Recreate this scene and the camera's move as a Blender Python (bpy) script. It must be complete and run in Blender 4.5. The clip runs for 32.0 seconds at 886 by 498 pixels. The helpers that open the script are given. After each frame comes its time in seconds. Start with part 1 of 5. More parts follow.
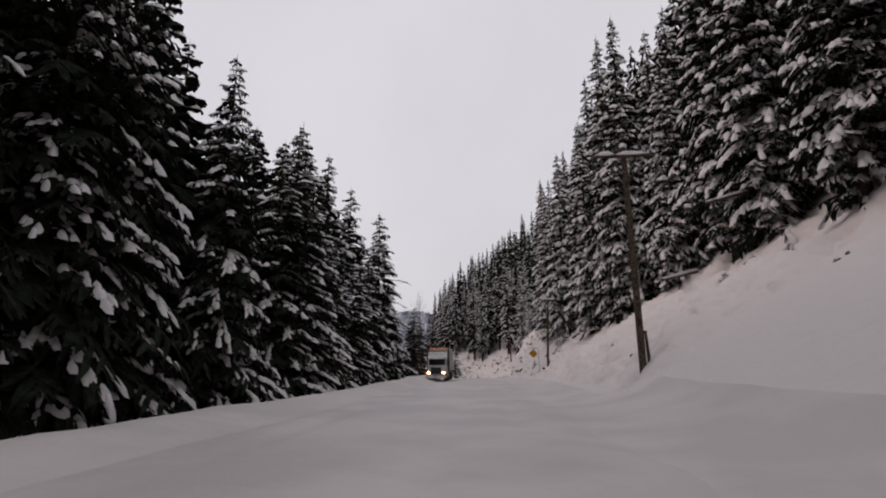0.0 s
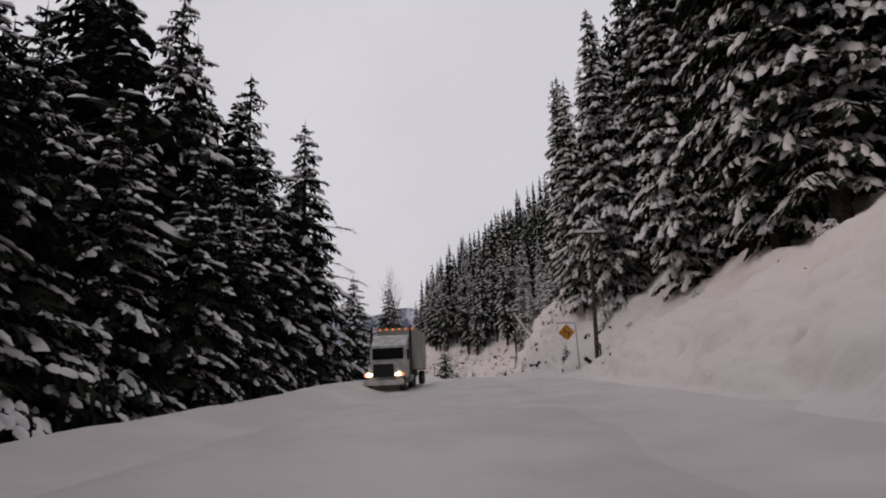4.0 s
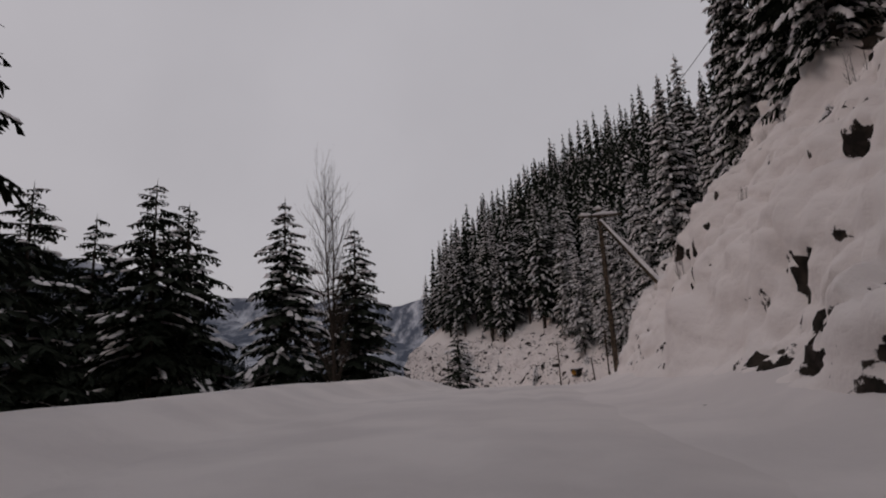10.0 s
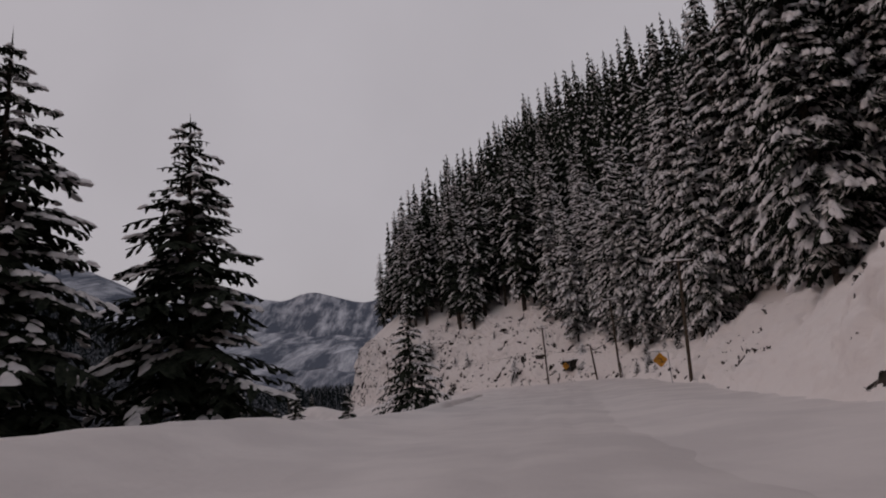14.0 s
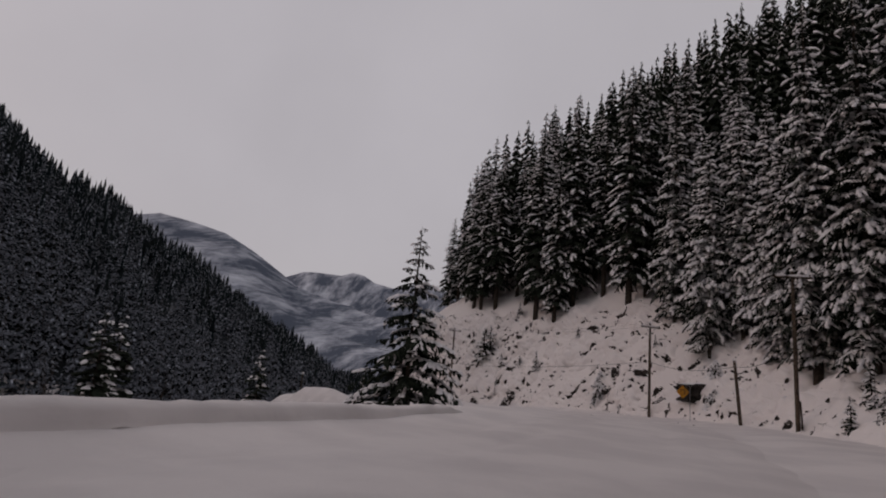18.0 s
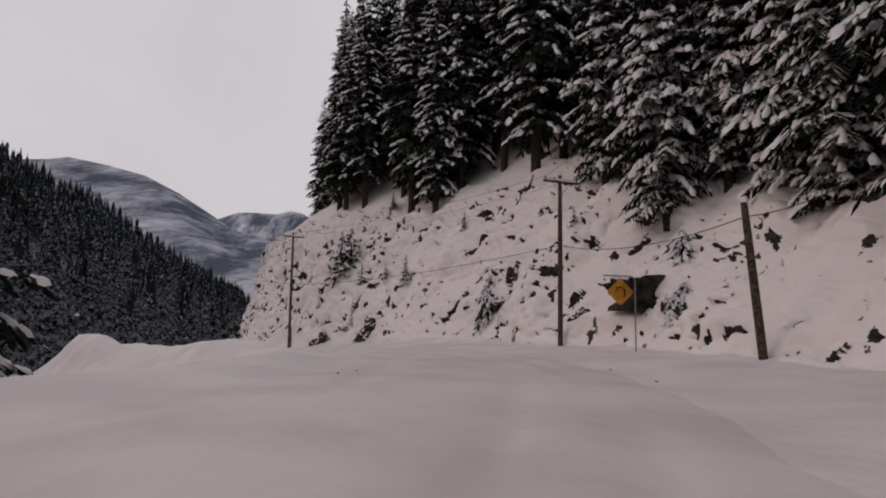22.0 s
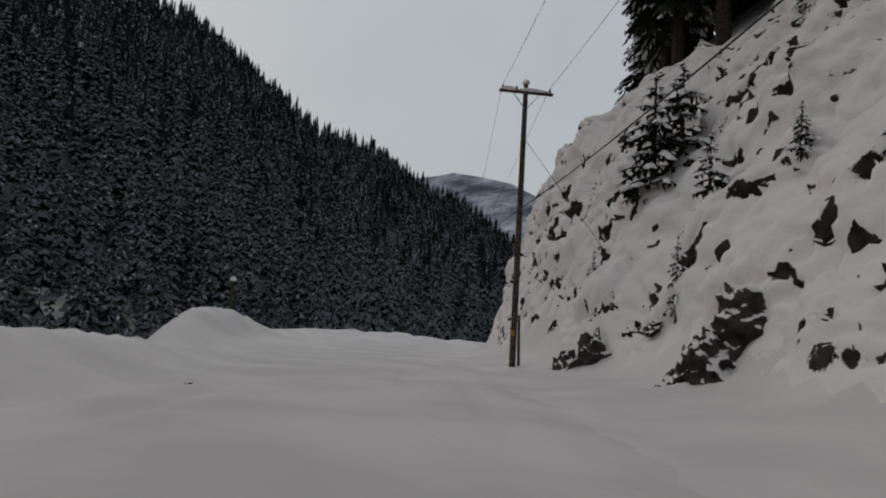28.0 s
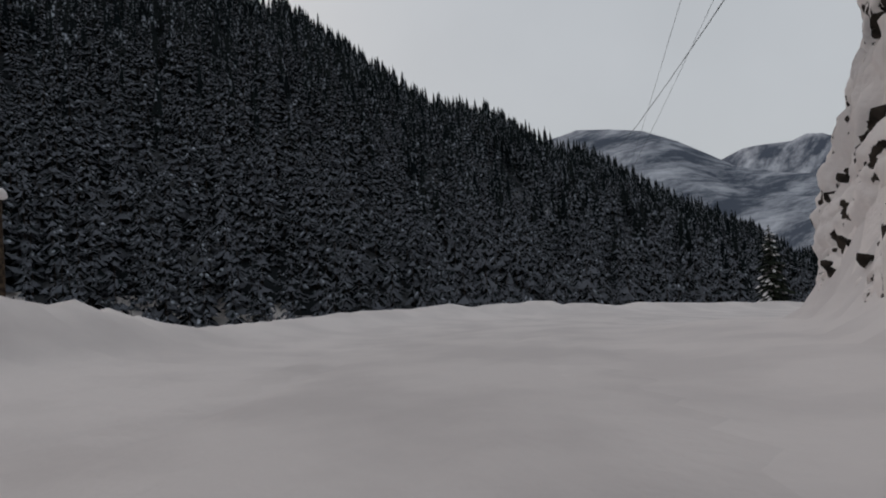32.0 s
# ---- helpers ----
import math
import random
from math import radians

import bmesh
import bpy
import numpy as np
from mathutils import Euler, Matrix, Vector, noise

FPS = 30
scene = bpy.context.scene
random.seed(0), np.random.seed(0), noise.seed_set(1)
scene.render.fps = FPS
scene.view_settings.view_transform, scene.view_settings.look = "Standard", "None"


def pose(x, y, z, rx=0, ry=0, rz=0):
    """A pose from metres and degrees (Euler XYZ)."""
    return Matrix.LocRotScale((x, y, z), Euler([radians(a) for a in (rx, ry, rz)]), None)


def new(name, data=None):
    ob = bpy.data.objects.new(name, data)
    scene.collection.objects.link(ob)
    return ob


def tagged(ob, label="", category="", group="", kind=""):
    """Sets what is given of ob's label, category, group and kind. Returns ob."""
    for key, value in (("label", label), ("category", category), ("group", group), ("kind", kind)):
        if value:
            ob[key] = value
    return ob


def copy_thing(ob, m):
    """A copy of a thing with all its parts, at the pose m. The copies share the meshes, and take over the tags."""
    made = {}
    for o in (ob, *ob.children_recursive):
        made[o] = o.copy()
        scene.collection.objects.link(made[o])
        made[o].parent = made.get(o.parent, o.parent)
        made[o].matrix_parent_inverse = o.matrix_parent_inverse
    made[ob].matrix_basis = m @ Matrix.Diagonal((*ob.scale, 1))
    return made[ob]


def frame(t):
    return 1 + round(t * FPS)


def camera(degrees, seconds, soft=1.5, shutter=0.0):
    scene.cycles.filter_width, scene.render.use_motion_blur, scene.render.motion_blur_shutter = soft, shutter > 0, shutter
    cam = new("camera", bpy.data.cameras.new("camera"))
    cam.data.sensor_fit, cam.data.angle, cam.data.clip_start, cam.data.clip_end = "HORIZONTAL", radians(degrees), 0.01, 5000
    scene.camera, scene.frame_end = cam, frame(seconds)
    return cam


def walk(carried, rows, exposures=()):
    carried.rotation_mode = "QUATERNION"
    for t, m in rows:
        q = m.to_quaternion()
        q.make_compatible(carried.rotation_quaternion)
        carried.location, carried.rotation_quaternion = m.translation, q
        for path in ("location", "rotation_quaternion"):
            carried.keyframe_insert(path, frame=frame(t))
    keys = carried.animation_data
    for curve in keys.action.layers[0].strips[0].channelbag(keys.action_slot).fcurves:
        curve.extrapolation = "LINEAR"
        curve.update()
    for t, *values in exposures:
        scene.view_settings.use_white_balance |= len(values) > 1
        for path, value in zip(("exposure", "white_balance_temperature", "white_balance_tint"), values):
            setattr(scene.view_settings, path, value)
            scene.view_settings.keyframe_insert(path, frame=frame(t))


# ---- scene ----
import functools

cam = camera(76, 32.0, 2.0)
PATH = [
    (0.0, -0.00, 0.00, 1.50, 103.49, 0.72, 4.07),
    (0.5, -0.01, 4.18, 1.59, 103.82, 1.44, 3.47),
    (1.0, 0.01, 8.34, 1.68, 102.66, 1.89, 3.34),
    (1.5, -0.02, 12.50, 1.76, 101.63, 2.79, 3.30),
    (2.0, -0.05, 16.67, 1.88, 101.69, 3.30, 3.37),
    (2.5, -0.08, 20.84, 2.00, 101.39, 2.90, 4.06),
    (3.0, -0.05, 24.97, 2.12, 101.79, 2.60, 4.09),
    (3.5, 0.00, 29.15, 2.23, 102.39, 2.64, 3.87),
    (5.5, 0.48, 46.61, 2.67, 104.78, 2.98, 3.66),
    (6.0, 0.40, 50.96, 2.78, 103.28, 3.18, 4.22),
    (6.5, 0.31, 55.30, 2.88, 103.00, 2.97, 4.81),
    (7.0, 0.29, 59.58, 2.94, 103.15, 2.89, 5.12),
    (7.5, 0.22, 63.89, 2.99, 103.11, 2.70, 6.52),
    (8.0, 0.07, 68.17, 3.07, 104.13, 2.03, 7.47),
    (8.5, -0.14, 72.42, 3.17, 102.38, 2.18, 7.28),
    (9.0, -0.31, 76.57, 3.27, 103.11, 2.54, 6.90),
    (9.5, -0.44, 80.65, 3.37, 102.51, 2.99, 6.54),
    (10.0, -0.55, 84.69, 3.48, 102.34, 3.14, 6.28),
    (10.5, -0.62, 88.67, 3.61, 103.06, 3.58, 5.93),
    (11.0, -0.57, 92.60, 3.72, 103.06, 3.26, 5.92),
    (11.5, -0.48, 96.60, 3.81, 102.26, 3.35, 5.65),
    (12.0, -0.44, 100.76, 3.84, 110.58, -0.12, 16.26),
    (12.5, -0.44, 104.94, 3.87, 114.42, 1.34, 19.36),
    (13.0, -0.37, 109.11, 3.87, 110.10, 2.42, 15.51),
    (13.5, -0.18, 113.25, 3.84, 106.87, 7.67, 13.68),
    (14.0, 0.11, 117.41, 3.78, 101.59, 4.84, 3.73),
    (14.5, 0.49, 121.62, 3.66, 100.27, 5.55, 14.23),
    (16.5, 2.43, 138.78, 2.65, 99.64, -2.82, 19.21),
    (17.0, 3.05, 143.17, 2.46, 98.86, -2.53, 18.19),
    (17.5, 3.75, 147.58, 2.29, 99.84, -3.80, 15.59),
    (18.0, 4.49, 151.99, 2.14, 101.94, -5.08, 13.62),
    (18.5, 5.27, 156.39, 2.02, 96.22, -1.54, 17.05),
    (19.0, 6.04, 160.77, 1.90, 91.69, -1.08, 16.68),
    (19.5, 6.72, 165.16, 1.79, 98.12, -4.60, 12.92),
    (20.0, 7.33, 169.38, 1.72, 101.72, -3.15, 11.77),
    (20.5, 7.88, 173.39, 1.68, 100.00, -1.68, 8.14),
    (21.0, 8.47, 177.15, 1.63, 98.32, -0.15, 8.48),
    (21.5, 9.02, 180.96, 1.55, 95.35, 0.61, 8.94),
    (22.0, 9.50, 184.77, 1.45, 95.37, -0.94, 8.42),
    (22.5, 9.89, 188.51, 1.32, 97.99, -0.96, 5.11),
    (23.0, 10.16, 192.17, 1.18, 95.54, -2.76, 5.12),
    (23.5, 10.16, 195.77, 1.03, 97.62, -4.56, 3.95),
    (24.0, 9.93, 199.27, 0.91, 104.75, -6.32, -0.38),
    (24.5, 9.39, 202.68, 0.79, 110.34, -7.12, 1.39),
    (25.0, 8.57, 206.02, 0.65, 101.63, -9.90, 9.96),
    (25.5, 7.46, 209.29, 0.46, 92.38, -5.40, 21.21),
    (26.0, 6.09, 212.52, 0.24, 90.72, -4.45, 28.04),
    (26.5, 4.55, 215.72, -0.01, 90.68, -3.60, 30.84),
    (28.5, -4.23, 227.55, -0.91, 94.69, -3.62, 45.02),
    (29.0, -7.07, 230.58, -1.20, 94.98, -3.78, 33.53),
    (29.5, -10.06, 233.59, -1.59, 94.20, -3.37, 36.25),
    (30.0, -13.04, 236.54, -1.99, 93.15, -3.18, 42.12),
    (30.5, -15.99, 239.39, -2.35, 91.36, -2.31, 43.26),
    (31.0, -19.07, 242.02, -2.65, 90.63, -1.89, 46.25),
    (31.5, -22.16, 244.42, -2.96, 91.83, 0.21, 52.03),
    (32.0, -25.15, 246.80, -3.30, 91.57, 3.94, 57.12),
]
walk(cam, [(t, pose(*p)) for t, *p in PATH], [(0, 0.22, 7070, 26), (3, 0.15, 7070, 26), (7, -0.1, 7070, 25), (9, -0.4, 7070, 27), (11, -0.45, 7170, 27), (13, -0.58, 7170, 28), (14, -0.5, 7170, 30), (17, -0.55, 7070, 27), (18, -0.45, 7170, 29), (19, -0.28, 7170, 29), (20, -0.02, 7170, 29), (23, 0.0, 7200, 29), (24, 0.06, 7070, 25), (25, 0.03, 6770, 18), (26, -0.25, 6680, 14), (29, -0.36, 6730, 14), (30, -0.45, 6780, 13), (31, -0.12, 6780, 14), (32, -0.2, 6780, 17)])

# world and light -------------------------------------------------------
world = bpy.data.worlds.new("overcast_sky")
scene.world = world
world.use_nodes = True
wn, wl = world.node_tree.nodes, world.node_tree.links
wn.clear()
sky = wn.new("ShaderNodeTexSky")
sky.sky_type = "NISHITA"
sky.sun_disc = False
sky.sun_elevation = radians(22)
sky.sun_rotation = radians(258)
sky.air_density, sky.dust_density, sky.ozone_density = 1.0, 6.0, 1.0
tone = wn.new("ShaderNodeMixRGB")
tone.inputs["Fac"].default_value = 0.86
tone.inputs["Color2"].default_value = (5.75, 6.5, 6.85, 1)
cloud_at = wn.new("ShaderNodeTexCoord")
cloud = wn.new("ShaderNodeTexNoise")
cloud.inputs["Scale"].default_value = 2.2
cloud.inputs["Detail"].default_value = 6
cloud_range = wn.new("ShaderNodeMapRange")
cloud_range.inputs["To Min"].default_value = 0.86
cloud_range.inputs["To Max"].default_value = 1.14
cloud_mul = wn.new("ShaderNodeMixRGB")
cloud_mul.blend_type = "MULTIPLY"
cloud_mul.inputs["Fac"].default_value = 1
back = wn.new("ShaderNodeBackground")
back.inputs["Strength"].default_value = 0.1
out = wn.new("ShaderNodeOutputWorld")
wl.new(sky.outputs["Color"], tone.inputs["Color1"])
wl.new(cloud_at.outputs["Generated"], cloud.inputs["Vector"])
wl.new(cloud.outputs["Fac"], cloud_range.inputs["Value"])
wl.new(tone.outputs["Color"], cloud_mul.inputs["Color1"])
wl.new(cloud_range.outputs["Result"], cloud_mul.inputs["Color2"])
wl.new(cloud_mul.outputs["Color"], back.inputs["Color"])
wl.new(back.outputs["Background"], out.inputs["Surface"])

sun = bpy.data.lights.new("sun", "SUN")
sun.energy, sun.angle, sun.color = 0.65, radians(40), (1.0, 0.90, 0.84)
sun_ob = new("sun", sun)
sun_ob.rotation_euler = (radians(68), 0, radians(-78))


# materials -------------------------------------------------------------
def material(name, base, rough=0.8, metal=0.0, second=None, scale=1.0, detail=5, bump=0.0, bump_scale=20.0, snow=None, snow_edge=0.55, cut=(0.4, 0.6), stretch=1.0, patch=(1.3, 0.7), shine=0.25, deep=1.0):
    """Two noise-mixed colours at real size, bump, and snow lying on what faces up."""
    m = bpy.data.materials.new(name)
    m.use_nodes = True
    n, l = m.node_tree.nodes, m.node_tree.links
    bsdf = n["Principled BSDF"]
    bsdf.inputs["Roughness"].default_value = rough
    bsdf.inputs["Metallic"].default_value = metal
    bsdf.inputs["Specular IOR Level"].default_value = shine
    at = n.new("ShaderNodeTexCoord")
    geo = n.new("ShaderNodeNewGeometry")
    colour = None
    if second:
        tex = n.new("ShaderNodeTexNoise")
        tex.inputs["Scale"].default_value, tex.inputs["Detail"].default_value = scale, detail
        place = n.new("ShaderNodeMapping")
        place.inputs["Scale"].default_value = (1, deep, stretch)
        tex.inputs["Roughness"].default_value = 0.5 if stretch == 1.0 else 0.72
        l.new(geo.outputs["Position"], place.inputs["Vector"])
        l.new(place.outputs["Vector"], tex.inputs["Vector"])
        ramp = n.new("ShaderNodeMapRange")
        ramp.inputs["From Min"].default_value, ramp.inputs["From Max"].default_value = cut
        mix = n.new("ShaderNodeMixRGB")
        mix.inputs["Color1"].default_value, mix.inputs["Color2"].default_value = (*base, 1), (*second, 1)
        l.new(tex.outputs["Fac"], ramp.inputs["Value"])
        l.new(ramp.outputs["Result"], mix.inputs["Fac"])
        colour = mix.outputs["Color"]
    else:
        bsdf.inputs["Base Color"].default_value = (*base, 1)
    if snow:
        sep = n.new("ShaderNodeSeparateXYZ")
        l.new(geo.outputs["Normal"], sep.inputs["Vector"])
        tex = n.new("ShaderNodeTexNoise")
        tex.inputs["Scale"].default_value, tex.inputs["Detail"].default_value = patch[0], 5
        l.new(geo.outputs["Position"], tex.inputs["Vector"])
        add = n.new("ShaderNodeMath")
        add.operation = "MULTIPLY_ADD"
        add.inputs[1].default_value = patch[1]
        l.new(tex.outputs["Fac"], add.inputs[0])
        l.new(sep.outputs["Z"], add.inputs[2])
        lim = n.new("ShaderNodeMapRange")
        lim.inputs["From Min"].default_value, lim.inputs["From Max"].default_value = snow_edge + patch[1] / 2 - 0.05, snow_edge + patch[1] / 2 + 0.05
        l.new(add.outputs["Value"], lim.inputs["Value"])
        mix2 = n.new("ShaderNodeMixRGB")
        mix2.inputs["Color1"].default_value, mix2.inputs["Color2"].default_value = (*base, 1), (*snow, 1)
        if colour:
            l.new(colour, mix2.inputs["Color1"])
        l.new(lim.outputs["Result"], mix2.inputs["Fac"])
        colour = mix2.outputs["Color"]
    if colour:
        l.new(colour, bsdf.inputs["Base Color"])
    if bump:
        tex = n.new("ShaderNodeTexNoise")
        tex.inputs["Scale"].default_value, tex.inputs["Detail"].default_value = bump_scale, 6
        l.new(geo.outputs["Position"], tex.inputs["Vector"])
        node = n.new("ShaderNodeBump")
        node.inputs["Strength"].default_value, node.inputs["Distance"].default_value = 0.6, bump
        l.new(tex.outputs["Fac"], node.inputs["Height"])
        l.new(node.outputs["Normal"], bsdf.inputs["Normal"])
    return m


SNOW = (0.80, 0.745, 0.725)
M_snow = material("snow", (0.735, 0.685, 0.67), 0.7, second=(0.645, 0.60, 0.59), scale=0.35, bump=0.05, bump_scale=2.2)
M_road = material("packed_snow", (0.71, 0.66, 0.645), 0.6, second=(0.61, 0.565, 0.555), scale=0.35, bump=0.03, bump_scale=3.0)
M_cliff = material("rock_under_snow", (0.02, 0.018, 0.016), 0.9, second=(0.06, 0.05, 0.043), scale=1.6, bump=0.2, bump_scale=2.2, snow=SNOW, snow_edge=0.18, patch=(2.6, 0.85), shine=0.03)


def face_material():
    """Snow over broken rock: rock colour where the bank is bare and in shaded creases, with ragged edges and a dusting
    on its ledges.
    """
    m = material("snowy_rock_face", (0.022, 0.019, 0.017), 0.9, second=(0.055, 0.045, 0.038), scale=2.2, bump=0.12, bump_scale=3.0, shine=0.03)
    n, l = m.node_tree.nodes, m.node_tree.links
    bsdf = n["Principled BSDF"]
    stone = bsdf.inputs["Base Color"].links[0].from_socket
    at = n.new("ShaderNodeAttribute")
    at.attribute_name = "bare"
    geo = n.new("ShaderNodeNewGeometry")
    rag = n.new("ShaderNodeTexNoise")
    rag.inputs["Scale"].default_value, rag.inputs["Detail"].default_value, rag.inputs["Roughness"].default_value = 3.2, 8, 0.65
    l.new(geo.outputs["Position"], rag.inputs["Vector"])
    sep = n.new("ShaderNodeSeparateXYZ")
    l.new(geo.outputs["Normal"], sep.inputs["Vector"])
    ledge = n.new("ShaderNodeMath")
    ledge.operation = "MULTIPLY_ADD"
    ledge.inputs[1].default_value = -0.45
    l.new(sep.outputs["Z"], ledge.inputs[0])
    l.new(at.outputs["Fac"], ledge.inputs[2])
    add = n.new("ShaderNodeMath")
    add.operation = "MULTIPLY_ADD"
    add.inputs[1].default_value = 0.9
    l.new(rag.outputs["Fac"], add.inputs[0])
    l.new(ledge.outputs["Value"], add.inputs[2])
    lim = n.new("ShaderNodeMapRange")
    lim.inputs["From Min"].default_value, lim.inputs["From Max"].default_value = 0.80, 0.86
    l.new(add.outputs["Value"], lim.inputs["Value"])
    mix = n.new("ShaderNodeMixRGB")
    mix.inputs["Color1"].default_value = (*SNOW, 1)
    l.new(lim.outputs["Result"], mix.inputs["Fac"])
    l.new(stone, mix.inputs["Color2"])
    l.new(mix.outputs["Color"], bsdf.inputs["Base Color"])
    return m


M_face = face_material()
M_rock = material("dark_rock", (0.035, 0.032, 0.03), 0.85, second=(0.075, 0.064, 0.058), scale=2.5, bump=0.15, bump_scale=6, snow=SNOW, snow_edge=0.6, patch=(3.5, 0.8), shine=0.03)
M_needles = material("fir_needles", (0.012, 0.016, 0.012), 0.9, second=(0.03, 0.036, 0.026), scale=3.0, bump=0.03, bump_scale=14, shine=0.03)
M_snowyneedles = material("snow_dusted_needles", (0.012, 0.016, 0.012), 0.9, second=(0.03, 0.036, 0.026), scale=3.0, bump=0.03, bump_scale=14, snow=(0.72, 0.69, 0.68), snow_edge=0.66, patch=(2.4, 0.9), shine=0.03)
M_treesnow = material("branch_snow", (0.80, 0.77, 0.77), 0.75, second=(0.70, 0.68, 0.69), scale=2.0, bump=0.04, bump_scale=5)
M_bark = material("bark", (0.035, 0.027, 0.022), 0.9, second=(0.07, 0.055, 0.045), scale=6, bump=0.03, bump_scale=16, shine=0.03)
# Far needles: a slight blue of distance haze is tinted into the base colour.
M_far = material("hazed_distant_fir", (0.007, 0.0105, 0.012), 0.95, second=(0.018, 0.022, 0.022), scale=0.05, snow=(0.12, 0.13, 0.15), snow_edge=0.34, shine=0.03)
# Snow on far firs, dimmer and bluer than the near branch snow.
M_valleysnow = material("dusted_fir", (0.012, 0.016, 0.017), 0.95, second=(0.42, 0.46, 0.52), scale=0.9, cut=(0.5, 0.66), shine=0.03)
# Wooded ground: snow tone lowered to paint the shadow in gaps between trees.
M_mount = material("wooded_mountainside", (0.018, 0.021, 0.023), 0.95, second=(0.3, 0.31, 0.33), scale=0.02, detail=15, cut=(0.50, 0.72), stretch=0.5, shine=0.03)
# Peaks: distance haze is mixed into the rock and snow colours as pale blue-grey.
M_peak = material("hazed_snowy_peak", (0.085, 0.10, 0.13), 0.95, second=(0.55, 0.57, 0.62), scale=0.013, detail=15, cut=(0.45, 0.68), stretch=0.5, shine=0.03, deep=0.16)
M_pole = material("weathered_pole", (0.032, 0.023, 0.017), 0.9, second=(0.105, 0.077, 0.054), scale=8, bump=0.01, bump_scale=30)
M_wire = material("wire", (0.02, 0.02, 0.022), 0.6)
M_yellow = material("sign_yellow", (0.66, 0.28, 0.02), 0.5, second=(0.42, 0.19, 0.03), scale=4)
M_black = material("black_paint", (0.015, 0.015, 0.016), 0.6)
M_steel = material("galvanised_steel", (0.25, 0.25, 0.26), 0.5, 0.7)
M_rim = material("grimy_steel", (0.05, 0.048, 0.045), 0.7, 0.3, second=(0.12, 0.115, 0.11), scale=6)
M_white = material("white_paint", (0.62, 0.62, 0.60), 0.4, second=(0.42, 0.41, 0.39), scale=2.0)
M_trailer = material("trailer_panel", (0.36, 0.37, 0.32), 0.45, second=(0.25, 0.26, 0.22), scale=0.6)
M_grille = material("grille", (0.05, 0.05, 0.055), 0.35, 0.6)
M_glass = material("dark_glass", (0.01, 0.012, 0.014), 0.08)
M_tyre = material("tyre_rubber", (0.02, 0.02, 0.02), 0.85)


def glow(name, colour, strength):
    m = bpy.data.materials.new(name)
    m.use_nodes = True
    b = m.node_tree.nodes["Principled BSDF"]
    b.inputs["Base Color"].default_value = (*colour, 1)
    b.inputs["Emission Color"].default_value = (*colour, 1)
    b.inputs["Emission Strength"].default_value = strength
    return m


M_head = glow("lit_headlamp", (1.0, 0.82, 0.55), 6)
M_amber = glow("lit_marker", (1.0, 0.22, 0.03), 1.8)

# helpers ---------------------------------------------------------------
def mesh(name, verts, faces, mats, index=None, smooth=False):
    me = bpy.data.meshes.new(name)
    me.from_pydata([tuple(v) for v in verts], [], faces)
    for m in mats:
        me.materials.append(m)
    if index is not None:
        me.polygons.foreach_set("material_index", index)
    if smooth:
        me.polygons.foreach_set("use_smooth", [True] * len(me.polygons))
    me.update()
    return me


def part(name, bm, mat, parent, label=""):
    """One bmesh as one mesh object under a thing or a part."""
    me = bpy.data.meshes.new(name)
    bm.to_mesh(me)
    bm.free()
    me.materials.append(mat)
    ob = new(name, me)
    ob.parent = parent
    return tagged(ob, label)


def part_mesh(name, me, parent, label=""):
    ob = new(name, me)
    ob.parent = parent
    return tagged(ob, label)


def box(x0, x1, y0, y1, z0, z1, bevel=0.0, taper=None):
    bm = bmesh.new()
    bmesh.ops.create_cube(bm, size=1)
    for v in bm.verts:
        v.co = Vector(((x0 + x1) / 2 + v.co.x * (x1 - x0), (y0 + y1) / 2 + v.co.y * (y1 - y0), (z0 + z1) / 2 + v.co.z * (z1 - z0)))
    if bevel:
        bmesh.ops.bevel(bm, geom=bm.edges[:], offset=bevel, segments=2, affect="EDGES")
    return bm


def tube(points, radii, sides=8, caps=True):
    """A round bar along points, as bmesh."""
    bm = bmesh.new()
    rings = []
    pts = [Vector(p) for p in points]
    for i, p in enumerate(pts):
        way = (pts[min(i + 1, len(pts) - 1)] - pts[max(i - 1, 0)]).normalized()
        a = way.orthogonal().normalized() if abs(way.z) < 0.95 else Vector((1, 0, 0))
        a = (a - way * a.dot(way)).normalized()
        b = way.cross(a)
        r = radii[i] if isinstance(radii, (list, tuple)) else radii
        rings.append([bm.verts.new(p + (a * math.cos(k * math.tau / sides) + b * math.sin(k * math.tau / sides)) * r) for k in range(sides)])
    for r0, r1 in zip(rings, rings[1:]):
        for k in range(sides):
            bm.faces.new((r0[k], r0[(k + 1) % sides], r1[(k + 1) % sides], r1[k]))
    if caps:
        bm.faces.new(rings[0][::-1])
        bm.faces.new(rings[-1])
    return bm


def pillow(cx, cy, cz, lx, ly, lz, seed=0):
    """A rounded heap of snow with an uneven top."""
    bm = bmesh.new()
    bmesh.ops.create_icosphere(bm, subdivisions=2, radius=1)
    for v in bm.verts:
        k = 1 + 0.25 * noise.noise(v.co * 1.7 + Vector((seed, 0, 0)))
        v.co = Vector((cx + v.co.x * lx * k, cy + v.co.y * ly * k, cz + (v.co.z * lz * k if v.co.z > 0 else v.co.z * lz * 0.25)))
    for f in bm.faces:
        f.smooth = True
    return bm


